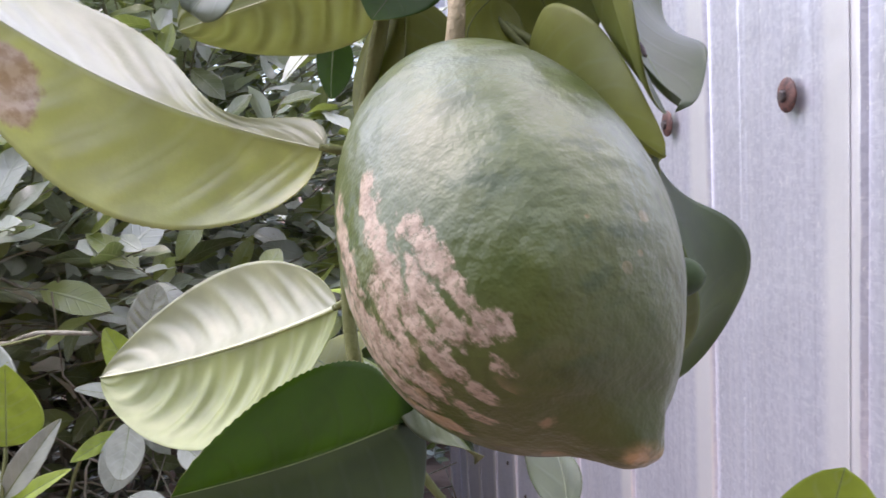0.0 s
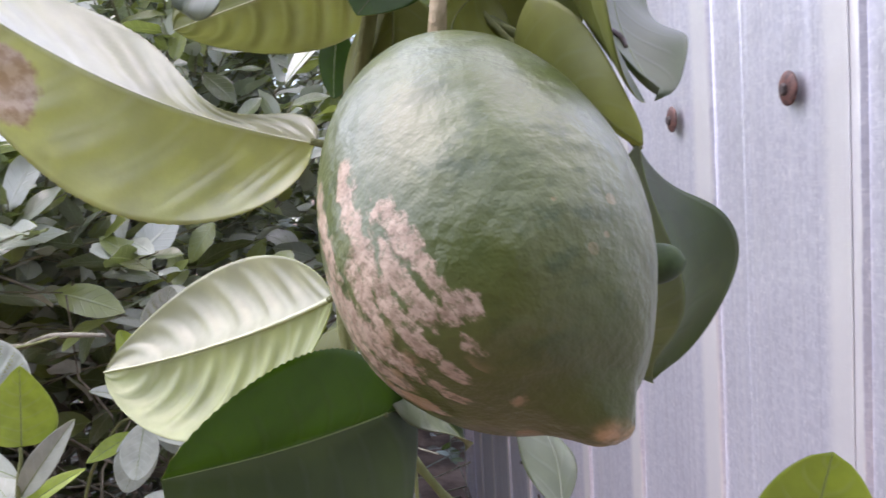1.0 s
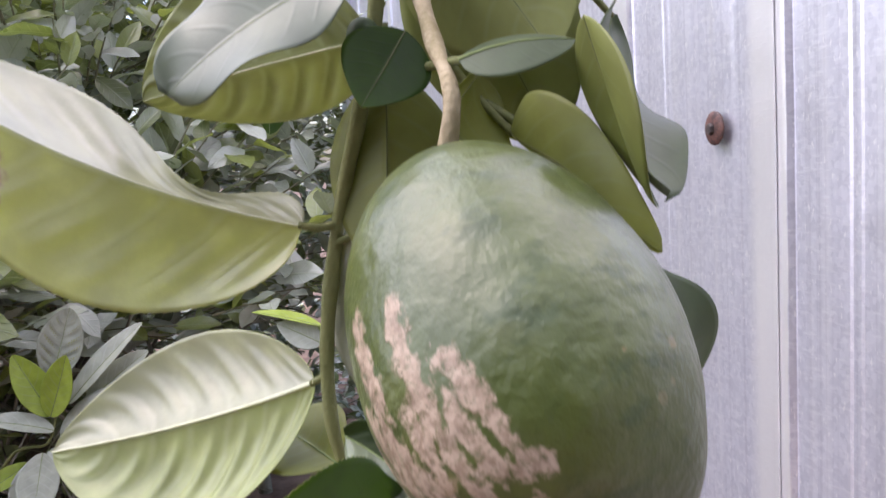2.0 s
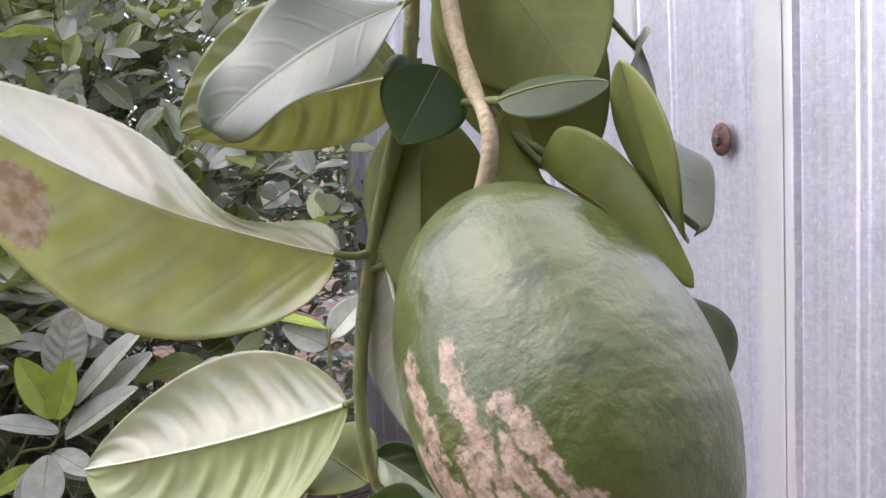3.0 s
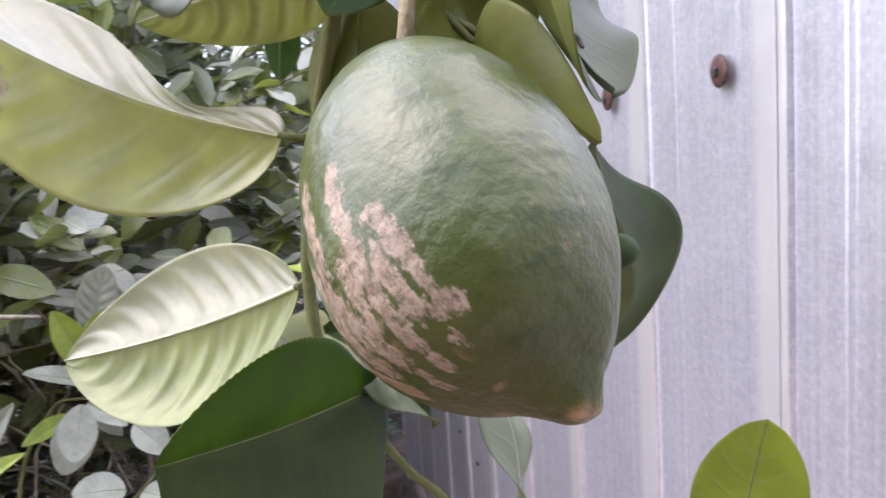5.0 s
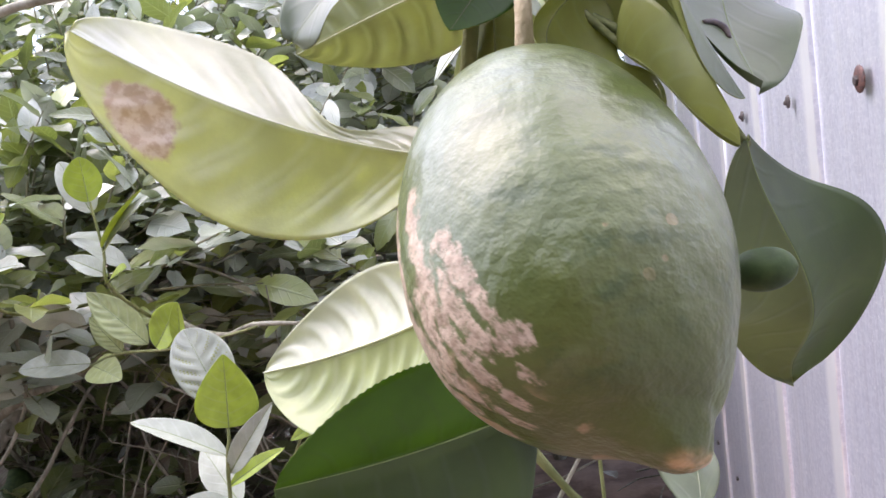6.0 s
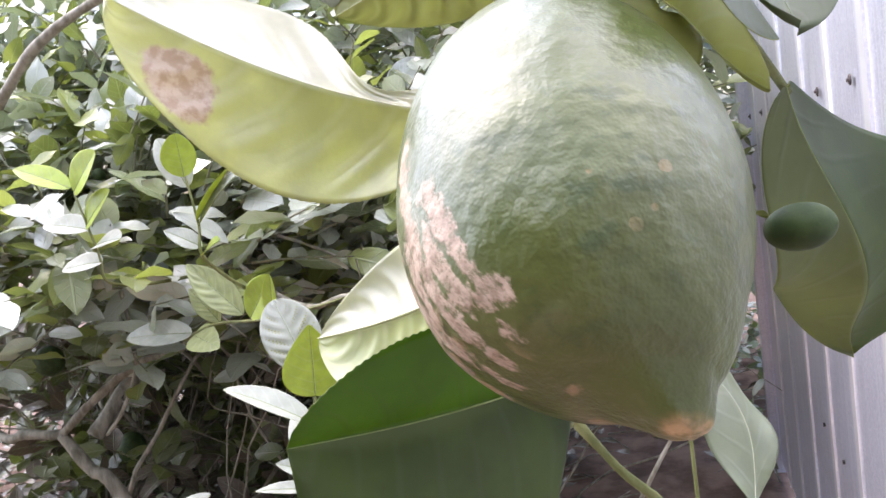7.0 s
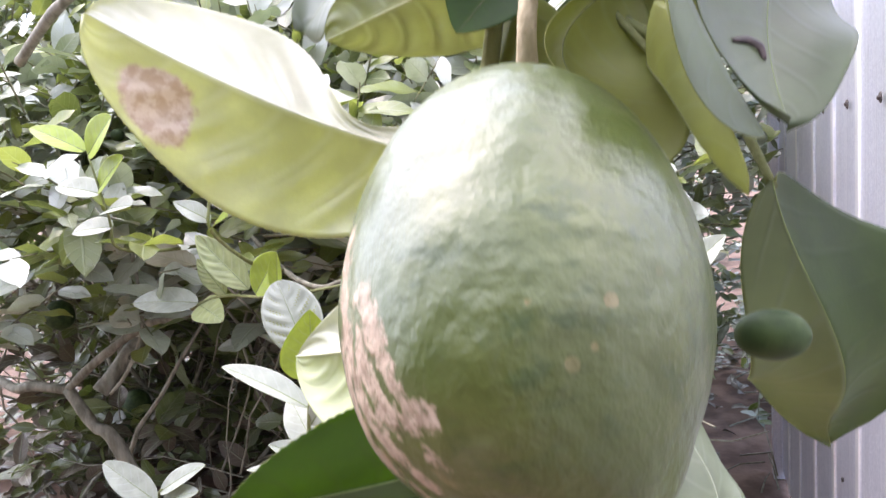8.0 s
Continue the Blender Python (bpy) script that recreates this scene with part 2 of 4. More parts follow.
    dots = n.add("ShaderNodeTexVoronoi")
    dots.inputs["Scale"].default_value = 190.0
    n.link(obj, dots.inputs["Vector"])
    pick = n.add("ShaderNodeSeparateColor")
    n.link(dots.outputs["Color"], pick.inputs[0])
    size = n.math("MULTIPLY", n.ramp(pick.outputs[0], 0.70, 1.0), 0.22)
    fleck = n.math("SUBTRACT", 1.0, n.ramp(n.math("SUBTRACT", n.math("ADD", dots.outputs["Distance"], n.math("MULTIPLY_ADD", n.noise(420.0, 2.0), 0.2, -0.1)), size), 0.0, 0.05))
    fleck = n.math("MULTIPLY", fleck, n.math("MULTIPLY", n.ramp(pick.outputs[0], 0.68, 0.72), n.math("MULTIPLY", n.ramp(v, 0.55, 0.72), n.ramp(n.noise(30.0, 2.0), 0.46, 0.56))))
    col = n.mix(n.math("MULTIPLY", fleck, 0.7), col, (0.27, 0.19, 0.09))
    # tan drops that trail off below the scar
    drops = n.add("ShaderNodeTexVoronoi")
    drops.inputs["Scale"].default_value = 125.0
    n.link(obj, drops.inputs["Vector"])
    lot = n.add("ShaderNodeSeparateColor")
    n.link(drops.outputs["Color"], lot.inputs[0])
    ring = n.math("ADD", drops.outputs["Distance"], n.math("MULTIPLY_ADD", n.noise(300.0, 3.0), 0.5, -0.25))
    drop = n.math("SUBTRACT", 1.0, n.ramp(n.math("SUBTRACT", ring, n.math("MULTIPLY", lot.outputs[0], 0.66)), -0.06, 0.06))
    where = n.math("MULTIPLY", n.math("MULTIPLY", n.ramp(u, 0.10, 0.15), n.math("SUBTRACT", 1.0, n.ramp(u, 0.30, 0.40))), n.math("MULTIPLY", n.ramp(v, 0.68, 0.76), n.math("SUBTRACT", 1.0, n.ramp(v, 0.88, 0.95))))
    drop = n.math("MULTIPLY", n.math("MULTIPLY", drop, n.ramp(lot.outputs[1], 0.42, 0.5)), where)
    col = n.mix(n.math("MULTIPLY", drop, 0.85), col, (0.30, 0.205, 0.115))
    # brown corky end
    tip = n.ramp(v, 0.978, 0.995)
    cork = n.mix(n.ramp(n.noise(220.0, 3.0), 0.4, 0.6), (0.16, 0.13, 0.04), (0.40, 0.26, 0.12))
    col = n.mix(n.math("MULTIPLY", tip, n.ramp(n.noise(160.0, 2.0), 0.35, 0.6)), col, cork)
    pores = n.add("ShaderNodeTexVoronoi")
    pores.feature = "SMOOTH_F1"
    pores.inputs["Scale"].default_value = 520.0
    n.link(obj, pores.inputs["Vector"])
    lumps = n.noise(78.0, 2.0)
    crease = n.noise(1.0, 3.0, 0.55, n.scaled(obj, 70.0, 95.0, 150.0))
    height = n.math("ADD", n.math("MULTIPLY", pores.outputs["Distance"], 0.08), n.math("ADD", n.math("MULTIPLY", lumps, 1.5), n.math("MULTIPLY", n.noise(210.0, 3.0, 0.6), 1.0)))
    wrinkle = n.noise(1.0, 2.0, 0.5, n.scaled(obj, 150.0, 60.0, 110.0))
    height = n.math("ADD", height, n.math("ADD", n.math("MULTIPLY", crease, 0.5), n.math("MULTIPLY", n.math("MULTIPLY", wrinkle, n.ramp(n.noise(26.0, 2.0), 0.45, 0.62)), 1.6)))
    height = n.math("ADD", height, n.math("MULTIPLY", scar, 0.12))
    rough = n.math("ADD", n.math("MULTIPLY_ADD", n.noise(60.0, 3.0), 0.12, 0.34), n.math("MULTIPLY", scar, 0.28))
    return n.finish(n.surface(col, rough, n.bump(height, 0.42, 0.0019), spec=0.42, coat=0.25, coat_rough=0.23))


# strokes of the scar: start and end round and along the fruit, half width in millimetres
SCAR = [(0.119, 0.484, 0.134, 0.601, 0.9), (0.171, 0.44, 0.182, 0.52, 1.2), (0.182, 0.52, 0.197, 0.656, 1.8), (0.125, 0.53, 0.131, 0.655, 1.3), (0.131, 0.655, 0.142, 0.756, 1.4),
        (0.091, 0.572, 0.079, 0.679, 1.1), (0.105, 0.62, 0.108, 0.74, 1.2), (0.080, 0.641, 0.070, 0.756, 1.1), (0.090, 0.749, 0.061, 0.753, 1.4), (0.215, 0.546, 0.210, 0.639, 1.5), (0.192, 0.639, 0.190, 0.758, 1.8),
        (0.251, 0.575, 0.266, 0.676, 1.7), (0.266, 0.676, 0.265, 0.78, 1.6), (0.147, 0.606, 0.170, 0.712, 1.2), (0.15, 0.80, 0.155, 0.825, 0.2), (0.199, 0.80, 0.205, 0.83, 0.3), (0.225, 0.62, 0.23, 0.74, 1.3), (0.10, 0.80, 0.10, 0.815, 0.1)]
M_LEMON = lemon_material()


# the fence: one screw, its run, the side towards the garden, the spacing of its ribs
FENCE_A = Vector((0.2089, 0.5230, 0.886))      # one screw
FENCE_D = Vector((-0.13344, 0.99106, 0.0))
FENCE_N = Vector((-0.99106, -0.13344, 0.0))    # towards the garden
PITCH = 0.1855


def fence_material():
    n = Nodes("galvanised_sheet")
    obj = n.coord("Object")
    vor = n.add("ShaderNodeTexVoronoi")
    vor.inputs["Scale"].default_value = 330.0
    n.link(n.scaled(obj, 1, 1, 0.8), vor.inputs["Vector"])
    sep = n.add("ShaderNodeSeparateColor")
    n.link(vor.outputs["Color"], sep.inputs[0])
    streak = n.noise(1.0, 4.0, 0.6, n.scaled(obj, 70, 70, 1.2))
    line = n.noise(1.0, 2.0, 0.5, n.scaled(obj, 260, 260, 0.6))
    cloud = n.noise(6.0, 4.0)
    dash = n.ramp(n.noise(1.0, 2.0, 0.6, n.scaled(obj, 90, 90, 420)), 0.5, 0.72)
    col = n.mix(sep.outputs[0], (0.63, 0.64, 0.715), (0.75, 0.76, 0.83))
    col = n.mix(n.math("MULTIPLY", n.ramp(streak, 0.45, 0.7), 0.4), col, (0.84, 0.84, 0.87))
    col = n.mix(n.math("MULTIPLY", n.ramp(line, 0.54, 0.68), 0.28), col, (0.46, 0.45, 0.52))
    col = n.mix(n.math("MULTIPLY", n.ramp(cloud, 0.5, 0.8), 0.35), col, (0.48, 0.47, 0.50))
    col = n.mix(n.math("MULTIPLY", dash, 0.42), col, (0.86, 0.87, 0.91))
    # bright grains of zinc, drawn out downwards
    grain = n.ramp(n.noise(1.0, 2.0, 0.5, n.scaled(obj, 420, 420, 170)), 0.64, 0.72)
    col = n.mix(n.math("MULTIPLY", grain, 0.7), col, (0.95, 0.95, 0.97))
    # the lapped strip of each sheet is lighter than the rest
    run = n.add("ShaderNodeVectorMath")
    run.operation = "DOT_PRODUCT"
    n.link(obj, run.inputs[0])
    run.inputs[1].default_value = tuple(FENCE_D)
    along = n.math("SUBTRACT", run.outputs["Value"], FENCE_A.dot(FENCE_D))
    lap = n.math("SUBTRACT", n.math("MULTIPLY", n.math("FRACT", n.math("ADD", n.math("DIVIDE", along, PITCH), 0.5)), PITCH), PITCH / 2)
    lap = n.math("ADD", lap, n.math("MULTIPLY_ADD", n.noise(30.0, 2.0), 0.004, -0.002))
    pale_strip = n.math("MULTIPLY", n.ramp(lap, -0.0655, -0.0640), n.math("SUBTRACT", 1.0, n.ramp(lap, -0.040, -0.021)))
    col = n.mix(n.math("MULTIPLY", pale_strip, n.math("MULTIPLY_ADD", cloud, 0.6, 0.55)), col, (0.93, 0.93, 0.92))
    rough = n.math("MULTIPLY_ADD", n.noise(40.0, 3.0), 0.2, 0.24)
    hgt = n.math("ADD", n.math("ADD", n.math("MULTIPLY", n.noise(160.0, 3.0), 0.22), n.math("MULTIPLY", dash, 0.10)), n.math("MULTIPLY", n.noise(14.0, 2.0), 2.0))
    return n.finish(n.surface(col, rough, n.bump(hgt, 0.35, 0.0012), metal=0.7))


M_FENCE = fence_material()


def plain(name, a, b, scale, rough=0.7, metal=0.0, relief=0.002, spec=0.5):
    n = Nodes(name)
    f = n.noise(scale, 4.0, 0.6)
    return n.finish(n.surface(n.mix(n.ramp(f, 0.35, 0.65), a, b), rough, n.bump(f, 0.5, relief), metal=metal, spec=spec))


M_RUST = plain("rusty_washer", (0.035, 0.018, 0.015), (0.12, 0.055, 0.042), 260.0, 0.6, 0.2, 0.0006)
M_DARK = plain("dark_nail", (0.03, 0.025, 0.025), (0.08, 0.06, 0.05), 300.0, 0.6, 0.3, 0.0003)
M_SOIL = plain("red_soil", (0.100, 0.064, 0.046), (0.215, 0.145, 0.108), 9.0, 0.95, 0.0, 0.02, 0.2)
M_WALL = plain("shade_wall_dark", (0.075, 0.065, 0.05), (0.14, 0.12, 0.095), 14.0, 0.85, 0.0, 0.003, 0.2)
M_FRUIT = plain("young_fruit_skin", (0.022, 0.042, 0.012), (0.045, 0.072, 0.021), 120.0, 0.6, 0.0, 0.0006, 0.25)


# ---- builders ----
def frame_of(axis, top):
    """Turn whose x runs along axis and whose z is as near to top as can be."""
    x = Vector(axis).normalized()
    z = Vector(top) - x * Vector(top).dot(x)
    z.normalize()
    y = z.cross(x)
    return Matrix((x, y, z)).transposed()


def mesh_from(name, verts, faces, mats, index=None, uvs=None, smooth=True):
    me = bpy.data.meshes.new(name)
    me.from_pydata([tuple(v) for v in verts], [], faces)
    for m in mats:
        me.materials.append(m)
    if index is not None:
        me.polygons.foreach_set("material_index", index)
    if uvs is not None:
        layer = me.uv_layers.new(name="UVMap")
        flat = np.array([uvs[v] for f in faces for v in f], dtype=np.float32).ravel()
        layer.data.foreach_set("uv", flat)
    me.polygons.foreach_set("use_smooth", [smooth] * len(me.polygons))
    me.update()
    return me


def part(name, me, parent, label=""):
    ob = new(name, me)
    ob.parent = parent
    return tagged(ob, label)


def tube_mesh(name, points, radii, mat, sides=10, steps=6, lump=0.0):
    """A tapered, rounded stem along a smooth line through the points."""
    pts = [Vector(p) for p in points]
    line, rad = [], []
    for i in range(len(pts) - 1):
        p0, p1, p2, p3 = pts[max(i - 1, 0)], pts[i], pts[i + 1], pts[min(i + 2, len(pts) - 1)]
        for k in range(steps):
            s = k / steps
            line.append(0.5 * (2 * p1 + (p2 - p0) * s + (2 * p0 - 5 * p1 + 4 * p2 - p3) * s * s + (3 * p1 - p0 - 3 * p2 + p3) * s ** 3))
            rad.append(radii[i] * (1 - s) + radii[i + 1] * s)
    line.append(pts[-1])
    rad.append(radii[-1])
    verts, faces = [], []
    ref = Vector((0.31, 0.5, 0.81))
    for i, p in enumerate(line):
        d = (line[min(i + 1, len(line) - 1)] - line[max(i - 1, 0)]).normalized()
        a = d.cross(ref)
        if a.length < 0.05:
            a = d.cross(Vector((1, 0, 0)))
        a.normalize()
        b = d.cross(a)
        r = rad[i] * (1 + lump * noise.noise(p * 90.0))
        for k in range(sides):
            w = 2 * math.pi * k / sides
            verts.append(p + (a * math.cos(w) + b * math.sin(w)) * r)
    for i in range(len(line) - 1):
        for k in range(sides):
            k2 = (k + 1) % sides
            faces.append((i * sides + k, i * sides + k2, (i + 1) * sides + k2, (i + 1) * sides + k))
    faces.append(tuple(range(sides))[::-1])
    faces.append(tuple((len(line) - 1) * sides + k for k in range(sides)))
    return mesh_from(name, verts, faces, [mat])


def leaf_grid(length, width, fold, bend, nx=30, ny=8, a=0.85, b=0.8, cup=0.0, ripple=0.0, lines=7.0, twist=0.0, sway=0.0, tooth=0.0, wave=0.0, s_bend=0.0, notch=0.0, skew=0.0, pinch=0.0, pin_at=0.28, pin_w=0.12, pillow=False, lobe=0.0):
    """Points of a leaf blade: base at the origin, x along it, z its upper side. Angles in degrees."""
    us = np.linspace(0, 1, nx + 1)
    theta = np.radians(bend) * (us - 0.5) + np.radians(s_bend) * np.sin(2 * math.pi * us) * 0.5
    px = np.concatenate([[0], np.cumsum(np.cos((theta[1:] + theta[:-1]) / 2))]) * length / nx
    pz = np.concatenate([[0], np.cumsum(np.sin((theta[1:] + theta[:-1]) / 2))]) * length / nx
    py = sway * length * np.sin(math.pi * us)
    rows = []
    for i, u in enumerate(us):
        w = width / 2 * max(math.sin(math.pi * min(u, 1) ** a), 0.0) ** b
        w = max(w, 0.0006)
        tw = math.radians(twist) * (u - 0.3)
        row = []
        for j in range(-ny, ny + 1):
            v = j / ny
            y = abs(v) * w * (1 + skew if v > 0 else 1 - skew)
            if v > 0:
                y *= 1 - pinch * math.exp(-((u - pin_at) / pin_w) ** 2)
            ang = math.radians(fold) + math.radians(cup) * abs(v)
            yy, zz = y * math.cos(ang), y * math.sin(ang)
            if tooth and abs(j) == ny:
                yy += tooth * (1 if i % 2 else -1)
            ph = lines * u - 1.5 * abs(v) ** 1.4
            rise = 1 - (0.5 + 0.5 * math.cos(2 * math.pi * ph)) ** 2.5 if pillow else 0.5 - 0.5 * math.cos(2 * math.pi * ph)
            zz += ripple * (rise - 0.5) * (1 - math.exp(-(v / 0.3) ** 2)) * (1 - abs(v) ** 3) * math.sin(math.pi * u) ** 0.5
            zz += wave * v * v * math.sin(2 * math.pi * (1.7 * u + (0.15 if v > 0 else 0.6)))
            yy = yy if v >= 0 else -yy
            y2, z2 = yy * math.cos(tw) - zz * math.sin(tw), yy * math.sin(tw) + zz * math.cos(tw)
            x2 = -notch * (1 - min(abs(v) * 2, 1)) * u ** 8 - lobe * (1 - u) ** 5 * math.sin(math.pi * abs(v))
            row.append(Vector((px[i] + x2 - math.sin(theta[i]) * z2, py[i] + y2, pz[i] + math.cos(theta[i]) * z2)))
        rows.append(row)
    return rows


def blade_mesh(name, rows, top, under, thick=0.0002, half=None, half_under=None):
    """A leaf blade with an upper and an under skin and a rim."""
    nx, ny = len(rows), len(rows[0])
    normal = [[None] * ny for _ in range(nx)]
    for i in range(nx):
        for j in range(ny):
            d1 = rows[min(i + 1, nx - 1)][j] - rows[max(i - 1, 0)][j]
            d2 = rows[i][min(j + 1, ny - 1)] - rows[i][max(j - 1, 0)]
            nn = d1.cross(d2)
            normal[i][j] = nn.normalized() if nn.length > 1e-12 else Vector((0, 0, 1))
    verts, uvs, faces, index = [], [], [], []
    for side in (1, -1):
        for i in range(nx):
            for j in range(ny):
                verts.append(rows[i][j] + normal[i][j] * thick * side * 0.5)
                uvs.append((i / (nx - 1), j / (ny - 1)))
    off = nx * ny
    for i in range(nx - 1):
        for j in range(ny - 1):
            q = (i * ny + j, (i + 1) * ny + j, (i + 1) * ny + j + 1, i * ny + j + 1)
            faces.append(q)
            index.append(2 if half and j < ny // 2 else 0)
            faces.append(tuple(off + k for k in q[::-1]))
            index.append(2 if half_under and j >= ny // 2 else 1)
    ring = [i * ny for i in range(nx)] + [(nx - 1) * ny + j for j in range(1, ny)] + [i * ny + ny - 1 for i in range(nx - 2, -1, -1)] + [j for j in range(ny - 2, 0, -1)]
    for k in range(len(ring)):
        p, q = ring[k], ring[(k + 1) % len(ring)]
        faces.append((q, p, off + p, off + q))
        index.append(1)
    return mesh_from(name, verts, faces, [top, under] + [m for m in (half, half_under) if m], index, uvs)


def rib_mesh(name, rows, mat, r0, r1, under=True):
    """The raised middle rib along a blade."""
    mid = len(rows[0]) // 2
    pts = [row[mid] for row in rows]
    shift = Vector((0, 0, -1 if under else 1)) * r0 * 0.6
    return tube_mesh(name, [p + shift for p in pts[::2]], [r0 + (r1 - r0) * i / (len(pts[::2]) - 1) for i in range(len(pts[::2]))], mat, 8, 2)


def add_leaf(parent, base, tip, top, width, top_mat, under_mat, petiole=None, label="", rib=0.0008, rib_mat=None, rib_under=True, half=None, half_under=None, **shape):
    """A leaf part from base to tip (world places), its upper side towards top, with its rib and petiole as parts of it."""
    base, tip = Vector(base), Vector(tip)
    rows = leaf_grid(1.0, width / (tip - base).length, shape.pop("fold", 10), shape.pop("bend", 15), **{k: (v / (tip - base).length if k in ("ripple", "tooth", "wave", "notch", "lobe") else v) for k, v in shape.items()})
    mid = len(rows[0]) // 2
    chord = rows[-1][mid] - rows[0][mid]
    k = (tip - base).length / chord.length
    local = frame_of(chord, Vector((0, 0, 1)))
    rows = [[(local.transposed() @ (p - rows[0][mid])) * k for p in row] for row in rows]
    leaf = part("leaf", blade_mesh("leaf", rows, top_mat, under_mat, half=half, half_under=half_under), parent, label)
    leaf.matrix_basis = Matrix.Translation(base) @ frame_of(tip - base, top).to_4x4()
    part("midrib", rib_mesh("midrib", rows, rib_mat or (M_RIB if rib_under else M_RIB_TOP), rib, rib * 0.3, rib_under), leaf)
    if petiole:
        inv = leaf.matrix_basis.inverted()
        pts = [inv @ Vector(p) for p in petiole] + [Vector((0.0015, 0, 0))]
        part("petiole", tube_mesh("petiole", pts, [0.0013] * (len(pts) - 1) + [0.001], M_STEM, 8), leaf)
    return leaf


M_RIB_TOP = bark_material("leaf_rib_upper", (0.16, 0.21, 0.07), (0.24, 0.30, 0.11), 90.0)
M_RIB = bark_material("leaf_rib", (0.62, 0.65, 0.42), (0.74, 0.77, 0.56), 90.0)


# ---- ground ----
def ground():
    n = 90
    verts, faces = [], []
    size = [-60, -20, -8, -4] + [(-3 + 6.5 * i / (n - 1)) for i in range(n)] + [4.5, 8, 20, 60]
    for y in size:
        for x in size:
            near = max(0.0, 1 - (abs(x) + abs(y)) / 9)
            z = 0.03 * near * noise.noise(Vector((x * 1.7, y * 1.7, 0))) + 0.012 * near * noise.noise(Vector((x * 9, y * 9, 3)))
            verts.append((x, y, z))
    k = len(size)
    for j in range(k - 1):
        for i in range(k - 1):
            faces.append((j * k + i, j * k + i + 1, (j + 1) * k + i + 1, (j + 1) * k + i))
    return tagged(new("ground", mesh_from("ground", verts, faces, [M_SOIL])), "bare reddish brown garden soil under the trees", "ground", kind="structure")


ground()

# ---- sheet-metal fence ----



def fence_profile(s):
    """Depth of the sheet's face at s along the fence, in metres."""
    m = (s / PITCH + 0.5) % 1.0 * PITCH - PITCH / 2
    keys = [(-0.0928, 0.0), (-0.0690, 0.0), (-0.0662, -0.0012), (-0.0650, 0.0030), (-0.0610, 0.0030), (-0.0230, 0.0), (-0.0150, 0.0), (-0.0110, 0.0003), (0.0080, 0.0003), (0.0120, 0.0),
            (0.0630, 0.0), (0.0650, 0.0004), (0.0682, 0.0004), (0.0704, 0.0), (0.0712, -0.0005), (0.0720, -0.0005), (0.0728, 0.0), (0.0928, 0.0)]
    for (a, da), (b, db) in zip(keys, keys[1:]):
        if m <= b:
            return da + (db - da) * (m - a) / (b - a)
    return 0.0


def fence_point(s, z, out=0.0):
    p = FENCE_A + FENCE_D * s + FENCE_N * out
    return Vector((p.x, p.y, z))


def fence_sheet(name, s0, s1, out, top):
    count = int((s1 - s0) / 0.0022)
    zs = [0.02, 0.35, 0.62, 0.88, 1.15, 1.5, 1.9, 2.3, 2.7, 3.1, top]
    verts, faces = [], []
    for side in (0.0, -0.0007):
        for i in range(count + 1):
            s = s0 + (s1 - s0) * i / count
            for z in zs:
                warp = 0.004 * noise.noise(Vector((s * 2.2, z * 2.0, 7.0)))
                verts.append(fence_point(s, z, out + fence_profile(s) + warp + side))
    m = len(zs)
    off = (count + 1) * m
    for i in range(count):
        for j in range(m - 1):
            q = (i * m + j, i * m + j + 1, (i + 1) * m + j + 1, (i + 1) * m + j)
            faces.append(q)
            faces.append(tuple(off + k for k in q[::-1]))
    for j in range(m - 1):
        faces.append((j, off + j, off + j + 1, j + 1))
        e = count * m + j
        faces.append((e, e + 1, off + e + 1, off + e))
    return mesh_from(name, verts, faces, [M_FENCE], smooth=False)


fence = tagged(new("metal_fence"), "tall weathered galvanised ribbed sheet-metal fence standing on soil", "fence", kind="structure")
fence.location = (0, 0, 0)
part("sheet", fence_sheet("sheet", -1.45, 0.012, -0.0085, 3.6), fence)
part("sheet", fence_sheet("sheet", -0.0565, 1.55, -0.0071, 3.6), fence)
verts = [fence_point(s, z, o) for z in (0.0, 3.58) for s, o in ((1.552, 0.012), (1.552, -0.03), (1.59, -0.03), (1.59, 0.012))]
faces = [(0, 1, 5, 4), (1, 2, 6, 5), (2, 3, 7, 6), (3, 0, 4, 7), (4, 5, 6, 7), (3, 2, 1, 0)]
part("end_post", mesh_from("end_post", verts, faces, [M_FENCE], smooth=False), fence, "folded galvanised end post")

verts = [fence_point(s, z, o) for s in (-1.5, 1.6) for o, z in ((-0.06, 3.66), (0.22, 3.595), (0.22, 3.607), (-0.06, 3.672))]
faces = [(0, 1, 2, 3), (4, 7, 6, 5), (0, 4, 5, 1), (1, 5, 6, 2), (2, 6, 7, 3), (3, 7, 4, 0)]
part("eave", mesh_from("eave", verts, faces, [M_FENCE], smooth=False), fence, "folded sheet-metal eave along the top")


def screw_mesh(mat):
    verts, faces = [], []
    prof = [(0.0106, 0.0), (0.0109, 0.0007), (0.0099, 0.0015), (0.0076, 0.0022), (0.0048, 0.0025)]
    n = 20
    for r, h in prof:
        for k in range(n):
            w = 2 * math.pi * k / n
            verts.append((r * math.cos(w), r * math.sin(w), h))
    for i in range(len(prof) - 1):
        for k in range(n):
            faces.append((i * n + k, i * n + (k + 1) % n, (i + 1) * n + (k + 1) % n, (i + 1) * n + k))
    faces.append(tuple((len(prof) - 1) * n + k for k in range(n)))
    return mesh_from("washer", verts, faces, [mat])


